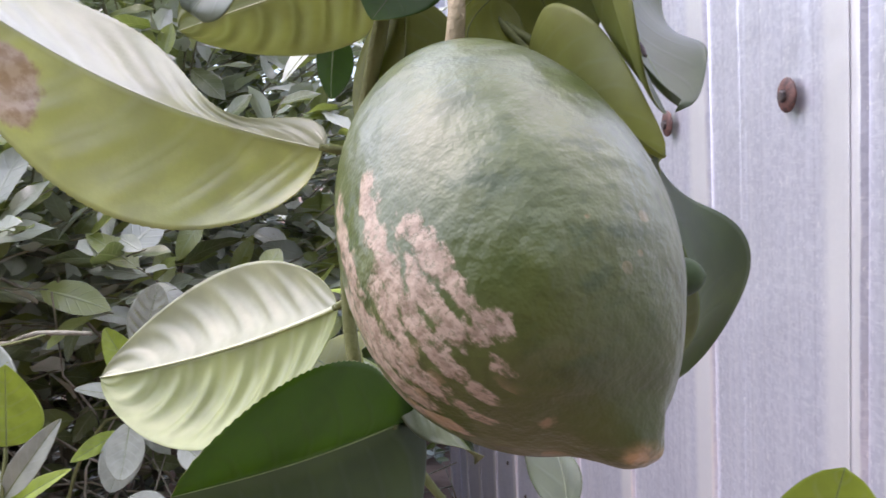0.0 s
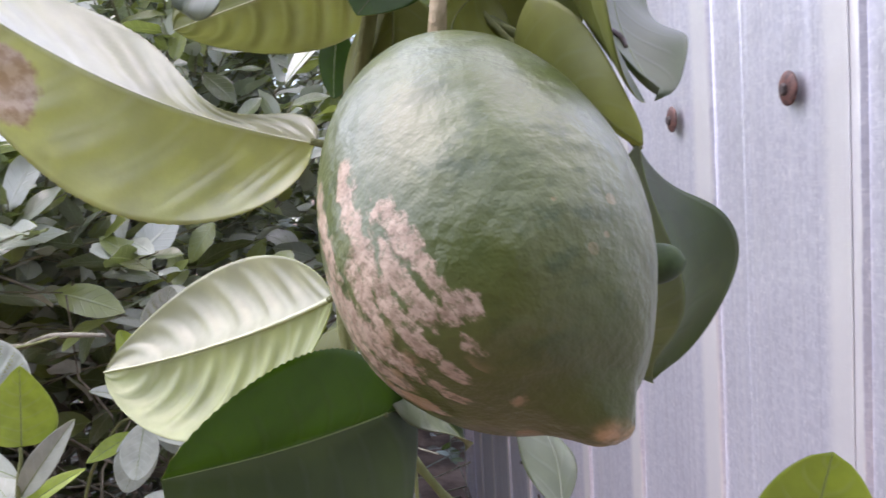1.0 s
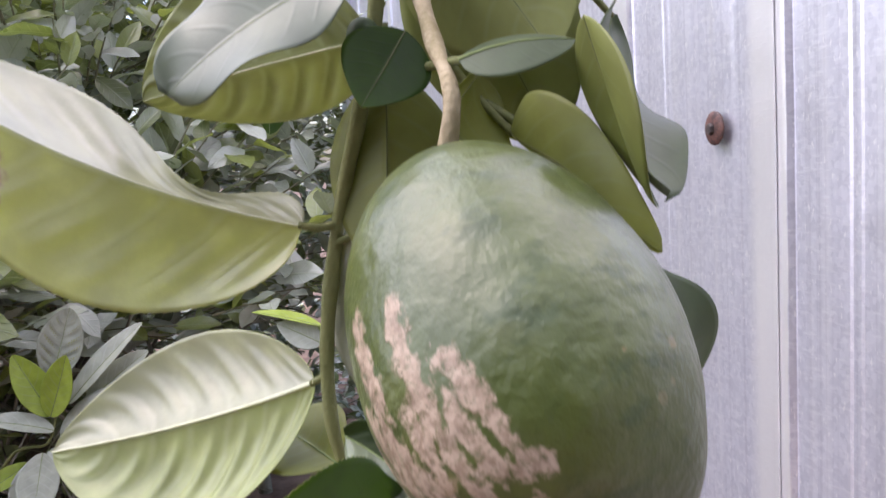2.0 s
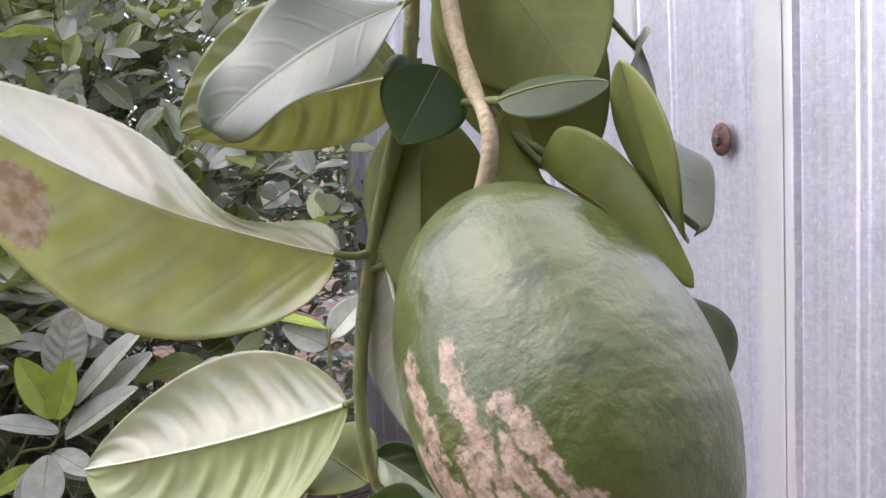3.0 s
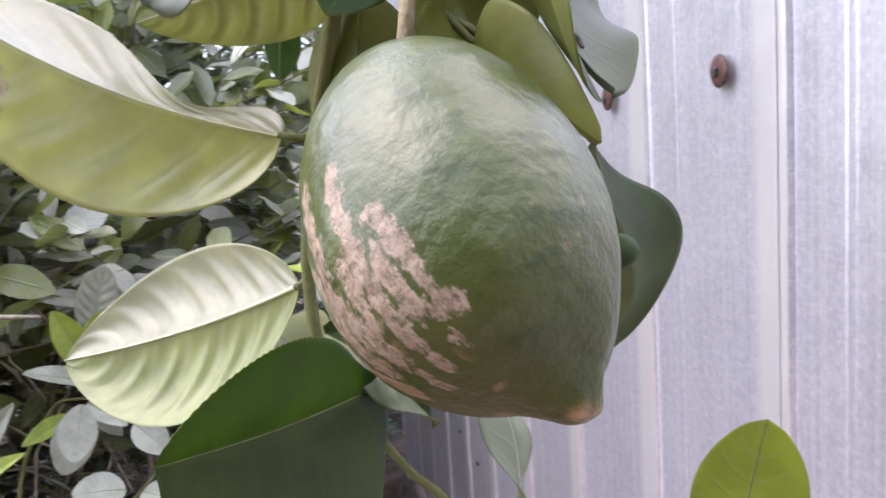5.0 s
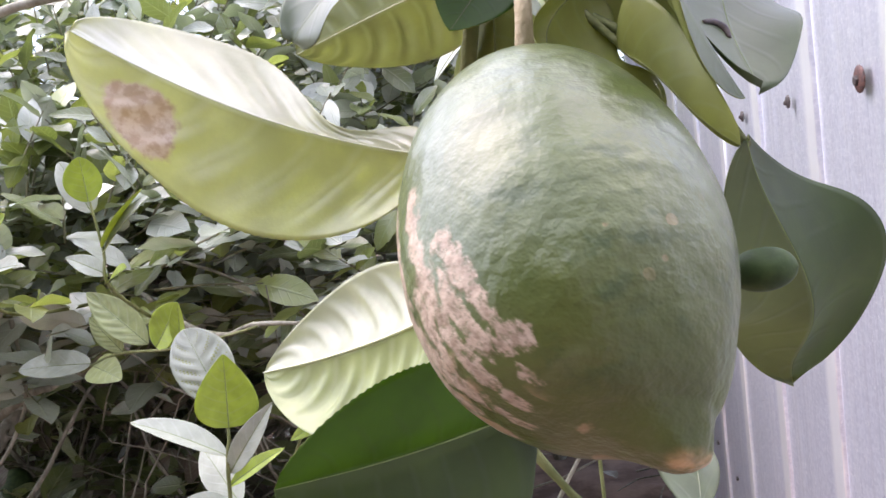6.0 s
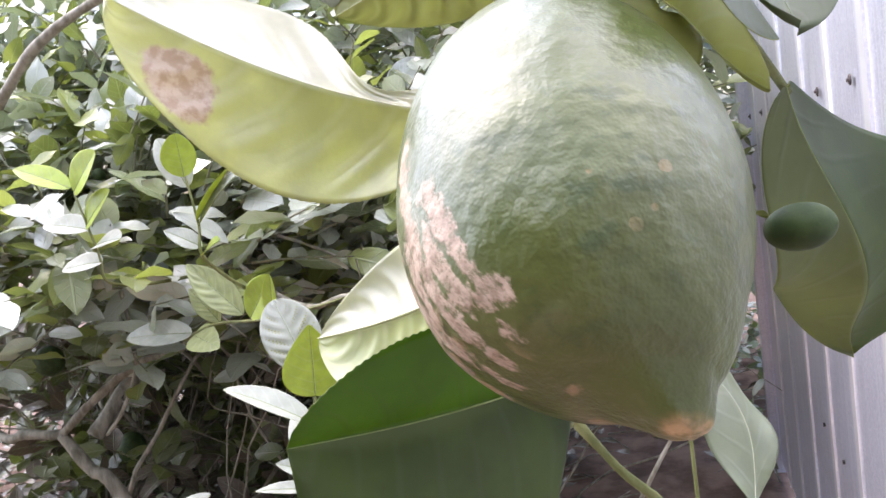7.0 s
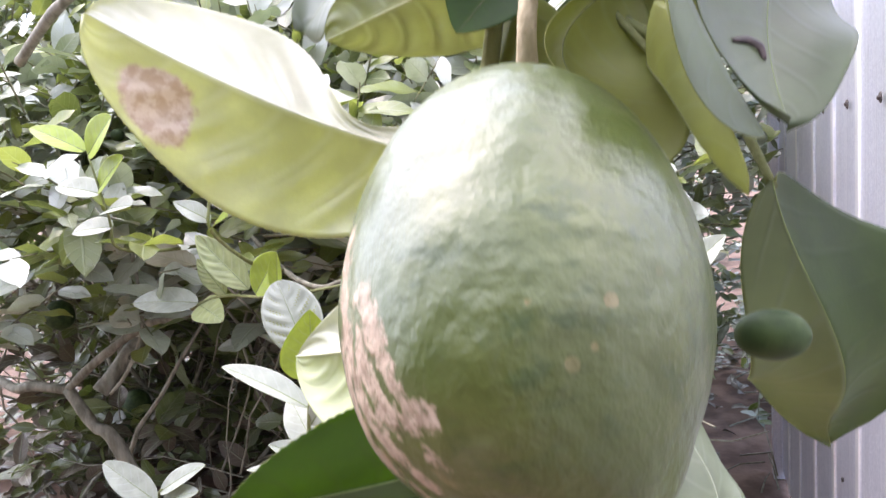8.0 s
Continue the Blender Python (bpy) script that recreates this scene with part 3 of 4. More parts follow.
def head_mesh():
    bm = bmesh.new()
    bmesh.ops.create_cone(bm, cap_ends=True, segments=6, radius1=0.0042, radius2=0.0038, depth=0.0030)
    bmesh.ops.bevel(bm, geom=bm.edges[:], offset=0.0005, segments=1, affect="EDGES")
    me = bpy.data.meshes.new("head")
    bm.to_mesh(me)
    bm.free()
    me.materials.append(M_DARK)
    return me


washer_me, washer_dark_me, head_me = screw_mesh(M_RUST), screw_mesh(M_DARK), head_mesh()
fence_turn = frame_of(FENCE_D, FENCE_N).to_4x4()
for k in range(-4, 9):
    s = k * PITCH
    ob = tagged(new("roofing_screw"), "rusty brown domed roofing screw in the metal fence", "screw", group="screws along the fence")
    ob.matrix_basis = Matrix.Translation(fence_point(s, FENCE_A.z - 0.006 * k, -0.0030)) @ fence_turn @ pose(0, 0, 0, 0, 0, 40 * k)
    size = 1.0 if k < 2 else 0.6
    part("washer", washer_me if k < 2 else washer_dark_me, ob).scale = (size, size, 1)
    hd = part("head", head_me, ob, "dark hexagonal head")
    hd.location = (0.001, 0.0005, 0.0032)
    hd.scale = (size, size, 1)

# small dark nails in the lower row
nail_me = head_mesh()
for s_at, z_at in ((0.932, 0.335), (0.798, 0.325)):
    ob = tagged(new("nail", nail_me), "small dark nail head in the metal fence", "nail", group="nails in the fence")
    ob.matrix_basis = Matrix.Translation(fence_point(s_at, z_at, -0.0045)) @ fence_turn @ Matrix.Diagonal((0.9, 0.9, 1.0, 1))

# plain dark wall behind the camera, unseen, added to block light and darken reflections
wall_verts = [(x, y, z) for z in (-0.05, 2.7) for x, y in ((-3.2, -1.92), (0.6, -1.92), (0.6, -1.8), (-3.2, -1.8))]
wall = new("shade_wall", mesh_from("shade_wall", wall_verts, [(0, 1, 5, 4), (1, 2, 6, 5), (2, 3, 7, 6), (3, 0, 4, 7), (4, 5, 6, 7), (3, 2, 1, 0)], [M_WALL], smooth=False))
tagged(wall, "unseen plain dark wall behind the camera, added to block light", "wall", kind="structure")

# ---- the lemon ----
LEMON_C = Vector((0.0117, 0.1686, 0.8340))
LEMON_AXIS = Vector((0.3211, -1.0097, -1.0)).normalized()   # stem end to tip
LEMON_R, LEMON_L = 0.0328, 0.1123


def lemon_mesh(name, radius, length, mat, rings=110, sides=110, lump=1.0, nipple=1.0):
    verts, faces, uvs = [], [], []
    n_end = rings // 5
    us = [0.95 * i / (rings - n_end) for i in range(rings - n_end)] + [0.95 + 0.05 * i / n_end for i in range(n_end + 1)]
    for u in us:
        th = math.pi * u
        low = min(max((u - 0.5) / 0.4, 0), 1)
        low = low * low * (3 - 2 * low)
        tail = min(max((u - 0.90) / 0.10, 0), 1)
        z = (-0.47 * math.cos(th) * (1 - 0.21 * nipple if u > 0.5 else 1) + nipple * 0.052 * tail ** 1.8) * length
        r = radius * max(math.sin(th), 0) ** (0.92 - 0.03 * nipple * low)
        if tail > 0 and nipple > 0.5:
            neck = radius * (0.15 + 0.10 * (1 - tail) ** 2) * max(1 - tail ** 8, 0) ** 0.5
            r += ((r ** 3 + neck ** 3) ** (1 / 3) - r) * min(tail / 0.5, 1) if tail < 1 else -r
        lean = nipple * radius * min(max((u - 0.7) / 0.3, 0), 1) ** 1.5
        for k in range(sides + 1):
            w = 2 * math.pi * k / sides
            d = Vector((math.cos(w), math.sin(w), 0))
            p = Vector((d.x * r, d.y * r, z))
            g = 1 + lump * (0.010 * noise.noise(p / length * 4.0) + 0.006 * noise.noise(p / length * 13.0 + Vector((5, 1, 2))))
            if u < 0.12:
                g *= 1 - 0.05 * (1 - u / 0.12) * (0.5 + 0.5 * math.cos(5 * w))
            if u > 0.72 and nipple > 0.5:
                g *= 1 + 0.035 * ((u - 0.72) / 0.28) * math.cos(6 * w + 2.0 * noise.noise(Vector((d.x, d.y, 3.0))))
            if u > 0.955:
                g *= 1 + lump * 0.16 * min((u - 0.955) / 0.025, 1) * noise.noise(Vector((d.x * 1.6, d.y * 1.6, u * 9)))
            verts.append(Vector((p.x * g - 0.25 * lean, p.y * g - 0.30 * lean, p.z)))
            uvs.append((k / sides, u))
    n = sides + 1
    for i in range(rings):
        for k in range(sides):
            faces.append((i * n + k, i * n + k + 1, (i + 1) * n + k + 1, (i + 1) * n + k))
    return mesh_from(name, verts, faces, [mat], uvs=uvs)


def axis_turn(axis, toward):
    """Turn whose z runs along axis and whose x leans towards a direction."""
    z = Vector(axis).normalized()
    x = (Vector(toward) - z * Vector(toward).dot(z)).normalized()
    return Matrix((x, z.cross(x), z)).transposed().to_4x4()


STALK_END = LEMON_C - LEMON_AXIS * LEMON_L * 0.465
lemon = tagged(new("lemon", lemon_mesh("lemon", LEMON_R, LEMON_L, M_LEMON)), "unripe green lemon with a tan scar, hanging on its stalk", "lemon")
lemon.matrix_basis = Matrix.Translation(LEMON_C) @ axis_turn(LEMON_AXIS, (0, -1, 0.2))

# ---- the twig with its leaves ----
twig = tagged(new("lemon_branch"), "leafy green lemon branch that carries the fruit", "branch")
twig.location = (0, 0, 0)
part("stalk", tube_mesh("stalk", [(0.000, 0.236, 0.960), (0.001, 0.233, 0.925), (0.003, 0.220, 0.905), (0.005, 0.203, 0.889), tuple(STALK_END + Vector((0.003, 0.002, 0.004)))], [0.0026, 0.0024, 0.0021, 0.0020, 0.0028], M_STALK, 14, 8, 0.25), twig, "tan woody fruit stalk")
part("stem", tube_mesh("stem", [(-0.006, 0.238, 0.960), (-0.010, 0.238, 0.915), (-0.015, 0.240, 0.892), (-0.023, 0.246, 0.862), (-0.028, 0.249, 0.835), (-0.030, 0.250, 0.812), (-0.028, 0.250, 0.790), (-0.018, 0.254, 0.768), (-0.004, 0.258, 0.746), (0.016, 0.268, 0.715), (0.03, 0.30, 0.62), (0.02, 0.36, 0.4), (0.0, 0.42, -0.05)],
    [0.0023, 0.0023, 0.0022, 0.0022, 0.0021, 0.0021, 0.0019, 0.0017, 0.0015, 0.0014, 0.0018, 0.003, 0.006], M_STEM, 12, 6, 0.2), twig, "slender green stem")

# leaf with the brown patch, its pale underside showing; upper half has painted sheen
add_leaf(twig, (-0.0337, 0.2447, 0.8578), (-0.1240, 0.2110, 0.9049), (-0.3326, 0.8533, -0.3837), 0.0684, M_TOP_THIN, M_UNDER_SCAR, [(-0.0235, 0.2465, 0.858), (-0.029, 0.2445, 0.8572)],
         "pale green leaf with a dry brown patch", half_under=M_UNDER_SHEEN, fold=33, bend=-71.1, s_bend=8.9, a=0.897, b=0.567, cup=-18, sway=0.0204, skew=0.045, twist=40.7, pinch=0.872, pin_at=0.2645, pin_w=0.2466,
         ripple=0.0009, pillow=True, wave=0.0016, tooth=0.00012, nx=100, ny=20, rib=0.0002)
# ribbed pale leaf below it; its upper half wears the painted lit colour
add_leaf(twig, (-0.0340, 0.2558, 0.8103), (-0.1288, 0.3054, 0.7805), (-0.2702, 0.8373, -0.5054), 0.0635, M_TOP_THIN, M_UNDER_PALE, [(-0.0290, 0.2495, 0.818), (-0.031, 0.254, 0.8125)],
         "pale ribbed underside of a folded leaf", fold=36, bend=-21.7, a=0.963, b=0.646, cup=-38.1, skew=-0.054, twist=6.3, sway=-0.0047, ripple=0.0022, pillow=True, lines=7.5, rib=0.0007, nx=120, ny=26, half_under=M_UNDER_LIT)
# dark leaf before the fruit; greyer half colour stands for reflected sky
add_leaf(twig, (-0.0160, 0.2236, 0.7824), (-0.0579, 0.1657, 0.7872), (0.1836, -0.7939, 0.0083), 0.0955, M_TOP_SKYLIT, M_UNDER, [(-0.012, 0.240, 0.766)],
         "dark green leaf with a finely toothed edge and one half painted skylit", half=M_TOP_DEEP, fold=32, bend=-2, a=0.963, b=0.58, lobe=0.012, skew=0.464, sway=0.018, twist=-7.7, cup=-15.6, tooth=0.0002, nx=70, ny=12, rib_under=False, rib=0.0003)
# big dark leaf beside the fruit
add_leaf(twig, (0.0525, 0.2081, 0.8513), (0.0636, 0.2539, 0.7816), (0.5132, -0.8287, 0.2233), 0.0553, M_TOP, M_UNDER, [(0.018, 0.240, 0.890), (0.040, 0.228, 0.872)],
         "dark green glossy leaf with a paler half and a bitten end", half=M_TOP_PALE, fold=-35.4, bend=-7.1, s_bend=47.3, a=1.309, b=0.465, sway=-0.030, twist=64.1, skew=0.334, cup=7.9, notch=0.003, nx=70, ny=16, wave=0.001, rib_under=False, rib=0.00015)
# broad grey-green leaf above it
broad = add_leaf(twig, (0.0605, 0.2544, 0.9147), (0.0557, 0.2012, 0.8624), (0.5900, -0.7583, -0.2773), 0.0419, M_TOP_GREY, M_TOP_GREY, [(0.006, 0.240, 0.940), (0.04, 0.250, 0.932)],
         "broad grey-green leaf with a worm mark", fold=4.7, bend=31.0, s_bend=-2.9, a=1.024, b=0.45, skew=-0.169, sway=-0.042, twist=65.3, cup=18.1, nx=60, ny=14, rib_under=False, rib=0.0002, wave=0.002)
trail = [broad.matrix_basis.inverted() @ Vector(p) for p in ((0.0454, 0.2088, 0.8797), (0.0480, 0.2129, 0.8796), (0.0502, 0.2145, 0.8780), (0.0512, 0.2129, 0.8756))]
part("worm_mark", tube_mesh("worm_mark", trail, [0.0004, 0.0009, 0.0012, 0.0005], M_DARK, 6, 4, 0.3), broad, "dark brown worm trail")
# curled leaf over the fruit, drooping on both sides of its rib
add_leaf(twig, (0.007, 0.203, 0.897), (0.034, 0.199, 0.9000), (-0.1, -0.6, 0.8), 0.018, M_TOP_GREY, M_UNDER, [(0.002, 0.222, 0.898)],
         "grey-green upper side of a curled leaf", fold=-20, bend=-35, a=0.8, b=0.6, rib_under=False, rib=0.0003)
add_leaf(twig, (0.0338, 0.1907, 0.9042), (0.0518, 0.1966, 0.8606), (0.9624, 0.1633, -0.2172), 0.0331, M_TOP_GREY, M_UNDER, None,
         "yellow-green underside of a curled leaf", fold=-29.5, bend=13.6, s_bend=-0.6, a=0.949, b=0.711, cup=19.1, twist=27.1, sway=-0.018, skew=-0.354, rib=0.0002, rib_mat=M_STEM, nx=50, ny=12)
add_leaf(twig, (0.008, 0.247, 0.945), (0.038, 0.241, 0.878), (0.1, 0.95, 0.25), 0.050, M_TOP, M_UNDER, None,
         "olive leaf in the shade behind the stalk", fold=12, bend=-12, a=0.9, b=0.6, rib=0.0002, rib_mat=M_STEM)
add_leaf(twig, (0.0251, 0.2364, 0.8809), (0.0492, 0.1882, 0.8507), (0.8505, 0.2852, 0.4420), 0.0247, M_TOP_THIN, M_UNDER, [(0.002, 0.235, 0.912), (0.014, 0.238, 0.894)],
         "yellow-green drooping leaf with a twisted tip", fold=15.9, bend=45.3, s_bend=17.7, a=0.506, b=0.503, cup=13.9, twist=-25.0, sway=-0.117, skew=-0.235, rib=0.0002, rib_mat=M_STEM, nx=50, ny=12)
add_leaf(twig, (0.0170, 0.2437, 0.8993), (0.0221, 0.2127, 0.8558), (-0.8261, 0.5634, -0.0091), 0.0290, M_UNDER, M_UNDER, None,
         "olive leaf behind the fruit", fold=19.7, bend=72.2, s_bend=92.1, a=1.245, b=0.485, cup=-33.0, twist=40.7, sway=0.247, skew=-0.599, rib=0.0002, rib_mat=M_STEM, nx=60, ny=14)
add_leaf(twig, (0.004, 0.236, 0.950), (0.034, 0.222, 0.9000), (0.1, 0.9, 0.35), 0.054, M_TOP, M_UNDER, [(0.001, 0.235, 0.95)],
         "yellow-green leaf lit through from above", fold=20, bend=-15, a=0.9, b=0.65, rib=0.0002, rib_mat=M_STEM)
# leaves at the top left
add_leaf(twig, (-0.012, 0.240, 0.908), (-0.078, 0.262, 0.896), (-0.15, 0.85, 0.45), 0.056, M_TOP_THIN, M_UNDER_DULL, [(-0.008, 0.239, 0.918)],
         "ribbed leaf seen from below", fold=26, bend=-14, a=0.9, b=0.65, ripple=0.0036, pillow=True, nx=90, ny=20, rib=0.0003)
# this leaf's grey shine is base colour
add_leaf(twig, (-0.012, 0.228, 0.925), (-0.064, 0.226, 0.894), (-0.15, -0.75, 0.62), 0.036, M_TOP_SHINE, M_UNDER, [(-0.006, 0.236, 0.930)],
         "leaf with a grey sky shine painted in", fold=10, bend=-34, a=1.1, b=0.55, wave=0.003, rib_under=False, rib=0.00015, nx=50, ny=12)
# small dark leaf at the node, leaves behind the fruit
add_leaf(twig, (-0.003, 0.228, 0.908), (-0.016, 0.215, 0.888), (-0.1, -0.95, 0.0), 0.024, M_TOP_DEEP, M_UNDER, None, "small dark leaf at the node", fold=10, bend=20, rib_under=False, rib=0.0002, rib_mat=M_STEM)
add_leaf(twig, (-0.008, 0.240, 0.900), (-0.012, 0.232, 0.842), (0.3, 0.9, 0.1), 0.040, M_TOP, M_UNDER, [(-0.008, 0.2385, 0.912)], "yellow-green leaf behind the fruit", fold=20, bend=-10, rib=0.0003, rib_mat=M_STEM)
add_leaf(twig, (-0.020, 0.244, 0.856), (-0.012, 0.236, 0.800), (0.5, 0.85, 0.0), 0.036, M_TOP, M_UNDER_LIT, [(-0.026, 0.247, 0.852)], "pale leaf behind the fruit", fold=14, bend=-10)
add_leaf(twig, (-0.029, 0.252, 0.786), (-0.049, 0.285, 0.790), (-0.3, -0.5, 0.8), 0.030, M_UNDER, M_UNDER, None, "small olive leaf on the stem", fold=12, bend=-10, rib_under=False, rib=0.0003)
# half material paints the white-green sheen of the crinkled leaf
add_leaf(twig, (-0.026, 0.246, 0.796), (0.006, 0.222, 0.772), (0.3, -0.7, 0.6), 0.020, M_TOP, M_UNDER_DULL, None, "crinkled young leaf with a sheen painted on one half", half=M_UNDER_SAGE, fold=18, bend=-40, ripple=0.0012, wave=0.004, rib_under=False, rib=0.0003, nx=40, ny=10)
add_leaf(twig, (0.0356, 0.2548, 0.7262), (0.0141, 0.2874, 0.7819), (-0.7862, 0.5711, 0.2359), 0.0342, M_UNDER_SAGE, M_UNDER_SAGE, [(0.018, 0.270, 0.708), (0.028, 0.262, 0.716)],
         "pale green leaf under the fruit", fold=22.7, bend=-6.6, s_bend=-32.6, a=1.47, b=0.724, cup=-15.4, skew=-0.061, sway=0.12, twist=-6.4, wave=0.003, rib=0.00015, nx=40, ny=10)
add_leaf(twig, (0.098, 0.240, 0.705), (0.108, 0.230, 0.7625), (-0.3, -0.9, 0.2), 0.036, M_TOP_LIGHT, M_UNDER, [(0.05, 0.29, 0.655), (0.027, 0.297, 0.63)], "fresh yellow-green leaf", fold=14, bend=10, a=1.1, b=0.55, rib_under=False, rib=0.0004)
fruitlet = tagged(new("young_fruit", lemon_mesh("young_fruit", 0.0050, 0.0165, M_FRUIT, 30, 30, 0.5, 0.3)), "small dark green young fruit beside the lemon", "fruit")
fruitlet.matrix_basis = Matrix.Translation((0.0525, 0.1970, 0.8225)) @ axis_turn((1.0, -0.5, 0.15), (0, 0, 1))

node_fruit = tagged(new("young_fruit", lemon_mesh("young_fruit", 0.0046, 0.0115, M_FRUIT, 24, 24, 0.5, 0.2)), "tiny dark green young fruit at the twig's node", "fruit")
node_fruit.matrix_basis = Matrix.Translation((-0.0138, 0.2300, 0.9069)) @ axis_turn((0.1, -0.35, -1.0), (1, 0, 0))


# ---- bushes behind ----
def bush_leaf_mesh(name, mat, length, width, fold, bend):
    rows = leaf_grid(length, width, fold, bend, nx=7, ny=2, a=0.9, b=0.75, wave=0.05 * width)
    nx, ny = len(rows), len(rows[0])
    verts = [p for row in rows for p in row]
    uvs = [(i / (nx - 1), j / (ny - 1)) for i in range(nx) for j in range(ny)]
    faces = [(i * ny + j, (i + 1) * ny + j, (i + 1) * ny + j + 1, i * ny + j + 1) for i in range(nx - 1) for j in range(ny - 1)]
    return mesh_from(name, verts, faces, [mat], uvs=uvs)


SHAPES = [(0.080, 0.042, 10, -20), (0.065, 0.036, 16, -10), (0.090, 0.044, 6, -30), (0.055, 0.034, 20, 5), (0.075, 0.030, 14, -15)]
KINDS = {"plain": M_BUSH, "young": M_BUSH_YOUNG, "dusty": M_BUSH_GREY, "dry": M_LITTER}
LEAVES = {(k, i): bush_leaf_mesh("leaf", m, *sh) for k, m in KINDS.items() for i, sh in enumerate(SHAPES)}


def leaf_pose(rng, at, out, up=0.75):
    """A leaf that points outwards and turns its face to the sky."""
    axis = Vector(out) + Vector((rng.gauss(0, 0.6), rng.gauss(0, 0.6), rng.gauss(-0.1, 0.45)))
    top = Vector((rng.gauss(0, 0.42), rng.gauss(-0.25, 0.42), up)) + Vector(out) * 0.2
    k = rng.uniform(0.7, 1.25)
    return Matrix.Translation(at) @ frame_of(axis, top).to_4x4() @ Matrix.Diagonal((k, k, k, 1))


def joined_leaves(name, items):
    """One mesh out of many (mesh, matrix) pairs."""
    mats = list(KINDS.values())
    vs, fs, uv, mi = [], [], [], []
    count = 0
    cache = {}
    for me, m in items:
        if me.name not in cache:
            co = np.empty(len(me.vertices) * 3, dtype=np.float32)
            me.vertices.foreach_get("co", co)
            u = np.empty(len(me.loops) * 2, dtype=np.float32)
            me.uv_layers[0].data.foreach_get("uv", u)
            cache[me.name] = (co.reshape(-1, 3), [tuple(p.vertices) for p in me.polygons], u, mats.index(me.materials[0]))
        co, polys, u, k = cache[me.name]
        a = np.array(m)
        vs.append(co @ a[:3, :3].T + a[:3, 3])
        fs += [tuple(count + q for q in p) for p in polys]
        uv.append(u)
        mi += [k] * len(polys)
        count += len(co)
    me = bpy.data.meshes.new(name)
    me.from_pydata(np.concatenate(vs).tolist(), [], fs)
    for m in mats:
        me.materials.append(m)
    me.polygons.foreach_set("material_index", mi)
    layer = me.uv_layers.new(name="UVMap")
    layer.data.foreach_set("uv", np.concatenate(uv))
    me.polygons.foreach_set("use_smooth", [True] * len(fs))
    me.update()
    return me


def sprays(rng, clumps, count, kinds, up=0.75, size=1.0):
    """Sprays of leaves on short shoots over egg-shaped clumps (centre, radii); returns leaf poses and shoot lines."""
    leaves, shoots = [], []
    weights = [c[1][0] * c[1][1] + c[1][0] * c[1][2] + c[1][1] * c[1][2] for c in clumps]
    while len(leaves) < count:
        (c, r) = rng.choices(clumps, weights)[0]
        d = Vector((rng.gauss(0, 1), rng.gauss(0, 1), rng.gauss(0, 1))).normalized()
        depth = 1 - abs(rng.gauss(0, 0.22))
        at = Vector((c[0] + d.x * r[0] * depth, c[1] + d.y * r[1] * depth, c[2] + d.z * r[2] * depth))
        if at.z < 0.05:
            continue
        out = (Vector((d.x, d.y, d.z * 0.6 + 0.35))).normalized()
        n = rng.randint(4, 8)
        length = 0.025 * n * size
        end = at + out * length
        shoots.append((at, end))
        for i in range(n):
            kind = rng.choices(list(kinds), list(kinds.values()))[0]
            p = at.lerp(end, (i + 0.5) / n)
            w = i * 2.4 + rng.uniform(-0.4, 0.4)
            side = Vector((math.cos(w), math.sin(w), 0.2)) + out * 0.5
            leaves.append((LEAVES[(kind, rng.randrange(len(SHAPES)))], leaf_pose(rng, p, side.normalized(), up) @ Matrix.Diagonal((size, size, size, 1))))
    return leaves, shoots


def joined_tubes(name, lines, mat, sides=5):
    verts, faces = [], []
    for pts, r0, r1 in lines:
        base = len(verts)
        n = len(pts)
        for i, p in enumerate(pts):
            d = (Vector(pts[min(i + 1, n - 1)]) - Vector(pts[max(i - 1, 0)])).normalized()
            a = d.orthogonal().normalized()
            b = d.cross(a)
            r = r0 + (r1 - r0) * i / (n - 1)
            for k in range(sides):
                w = 2 * math.pi * k / sides
                verts.append(Vector(p) + (a * math.cos(w) + b * math.sin(w)) * r)
        for i in range(n - 1):
            for k in range(sides):
                faces.append((base + i * sides + k, base + i * sides + (k + 1) % sides, base + (i + 1) * sides + (k + 1) % sides, base + (i + 1) * sides + k))
    return mesh_from(name, verts, faces, [mat])


def bush(name, label, seed, clumps, count, kinds, near_point, singles, trunk_lines, up=0.75, size=1.0):
    rng = random.Random(seed)
    ob = tagged(new(name), label, "tree" if "tree" in name else "bush")
    leaves, shoots = sprays(rng, clumps, count, kinds, up, size)
    near = Vector(near_point)
    leaves.sort(key=lambda it: (it[1].translation - near).length)
    tagged(part("foliage", joined_leaves("foliage", leaves[singles:]), ob), "dense citrus leaves", kind="stuff")
    tagged(part("shoot", joined_tubes("shoot", [((a, a.lerp(b, 0.5) + Vector((0, 0, 0.004)), b), 0.0022, 0.0010) for a, b in shoots], M_TWIG), ob), "thin green shoots", kind="stuff")
    for pts, r0, r1 in trunk_lines:
        part("limb", tube_mesh("limb", pts, [r0 + (r1 - r0) * i / (len(pts) - 1) for i in range(len(pts))], M_BARK, 9, 5, 0.25), ob)
    for me, m in leaves[:singles]:
        lf = part("leaf", me, ob)
        lf.matrix_basis = m
    return ob


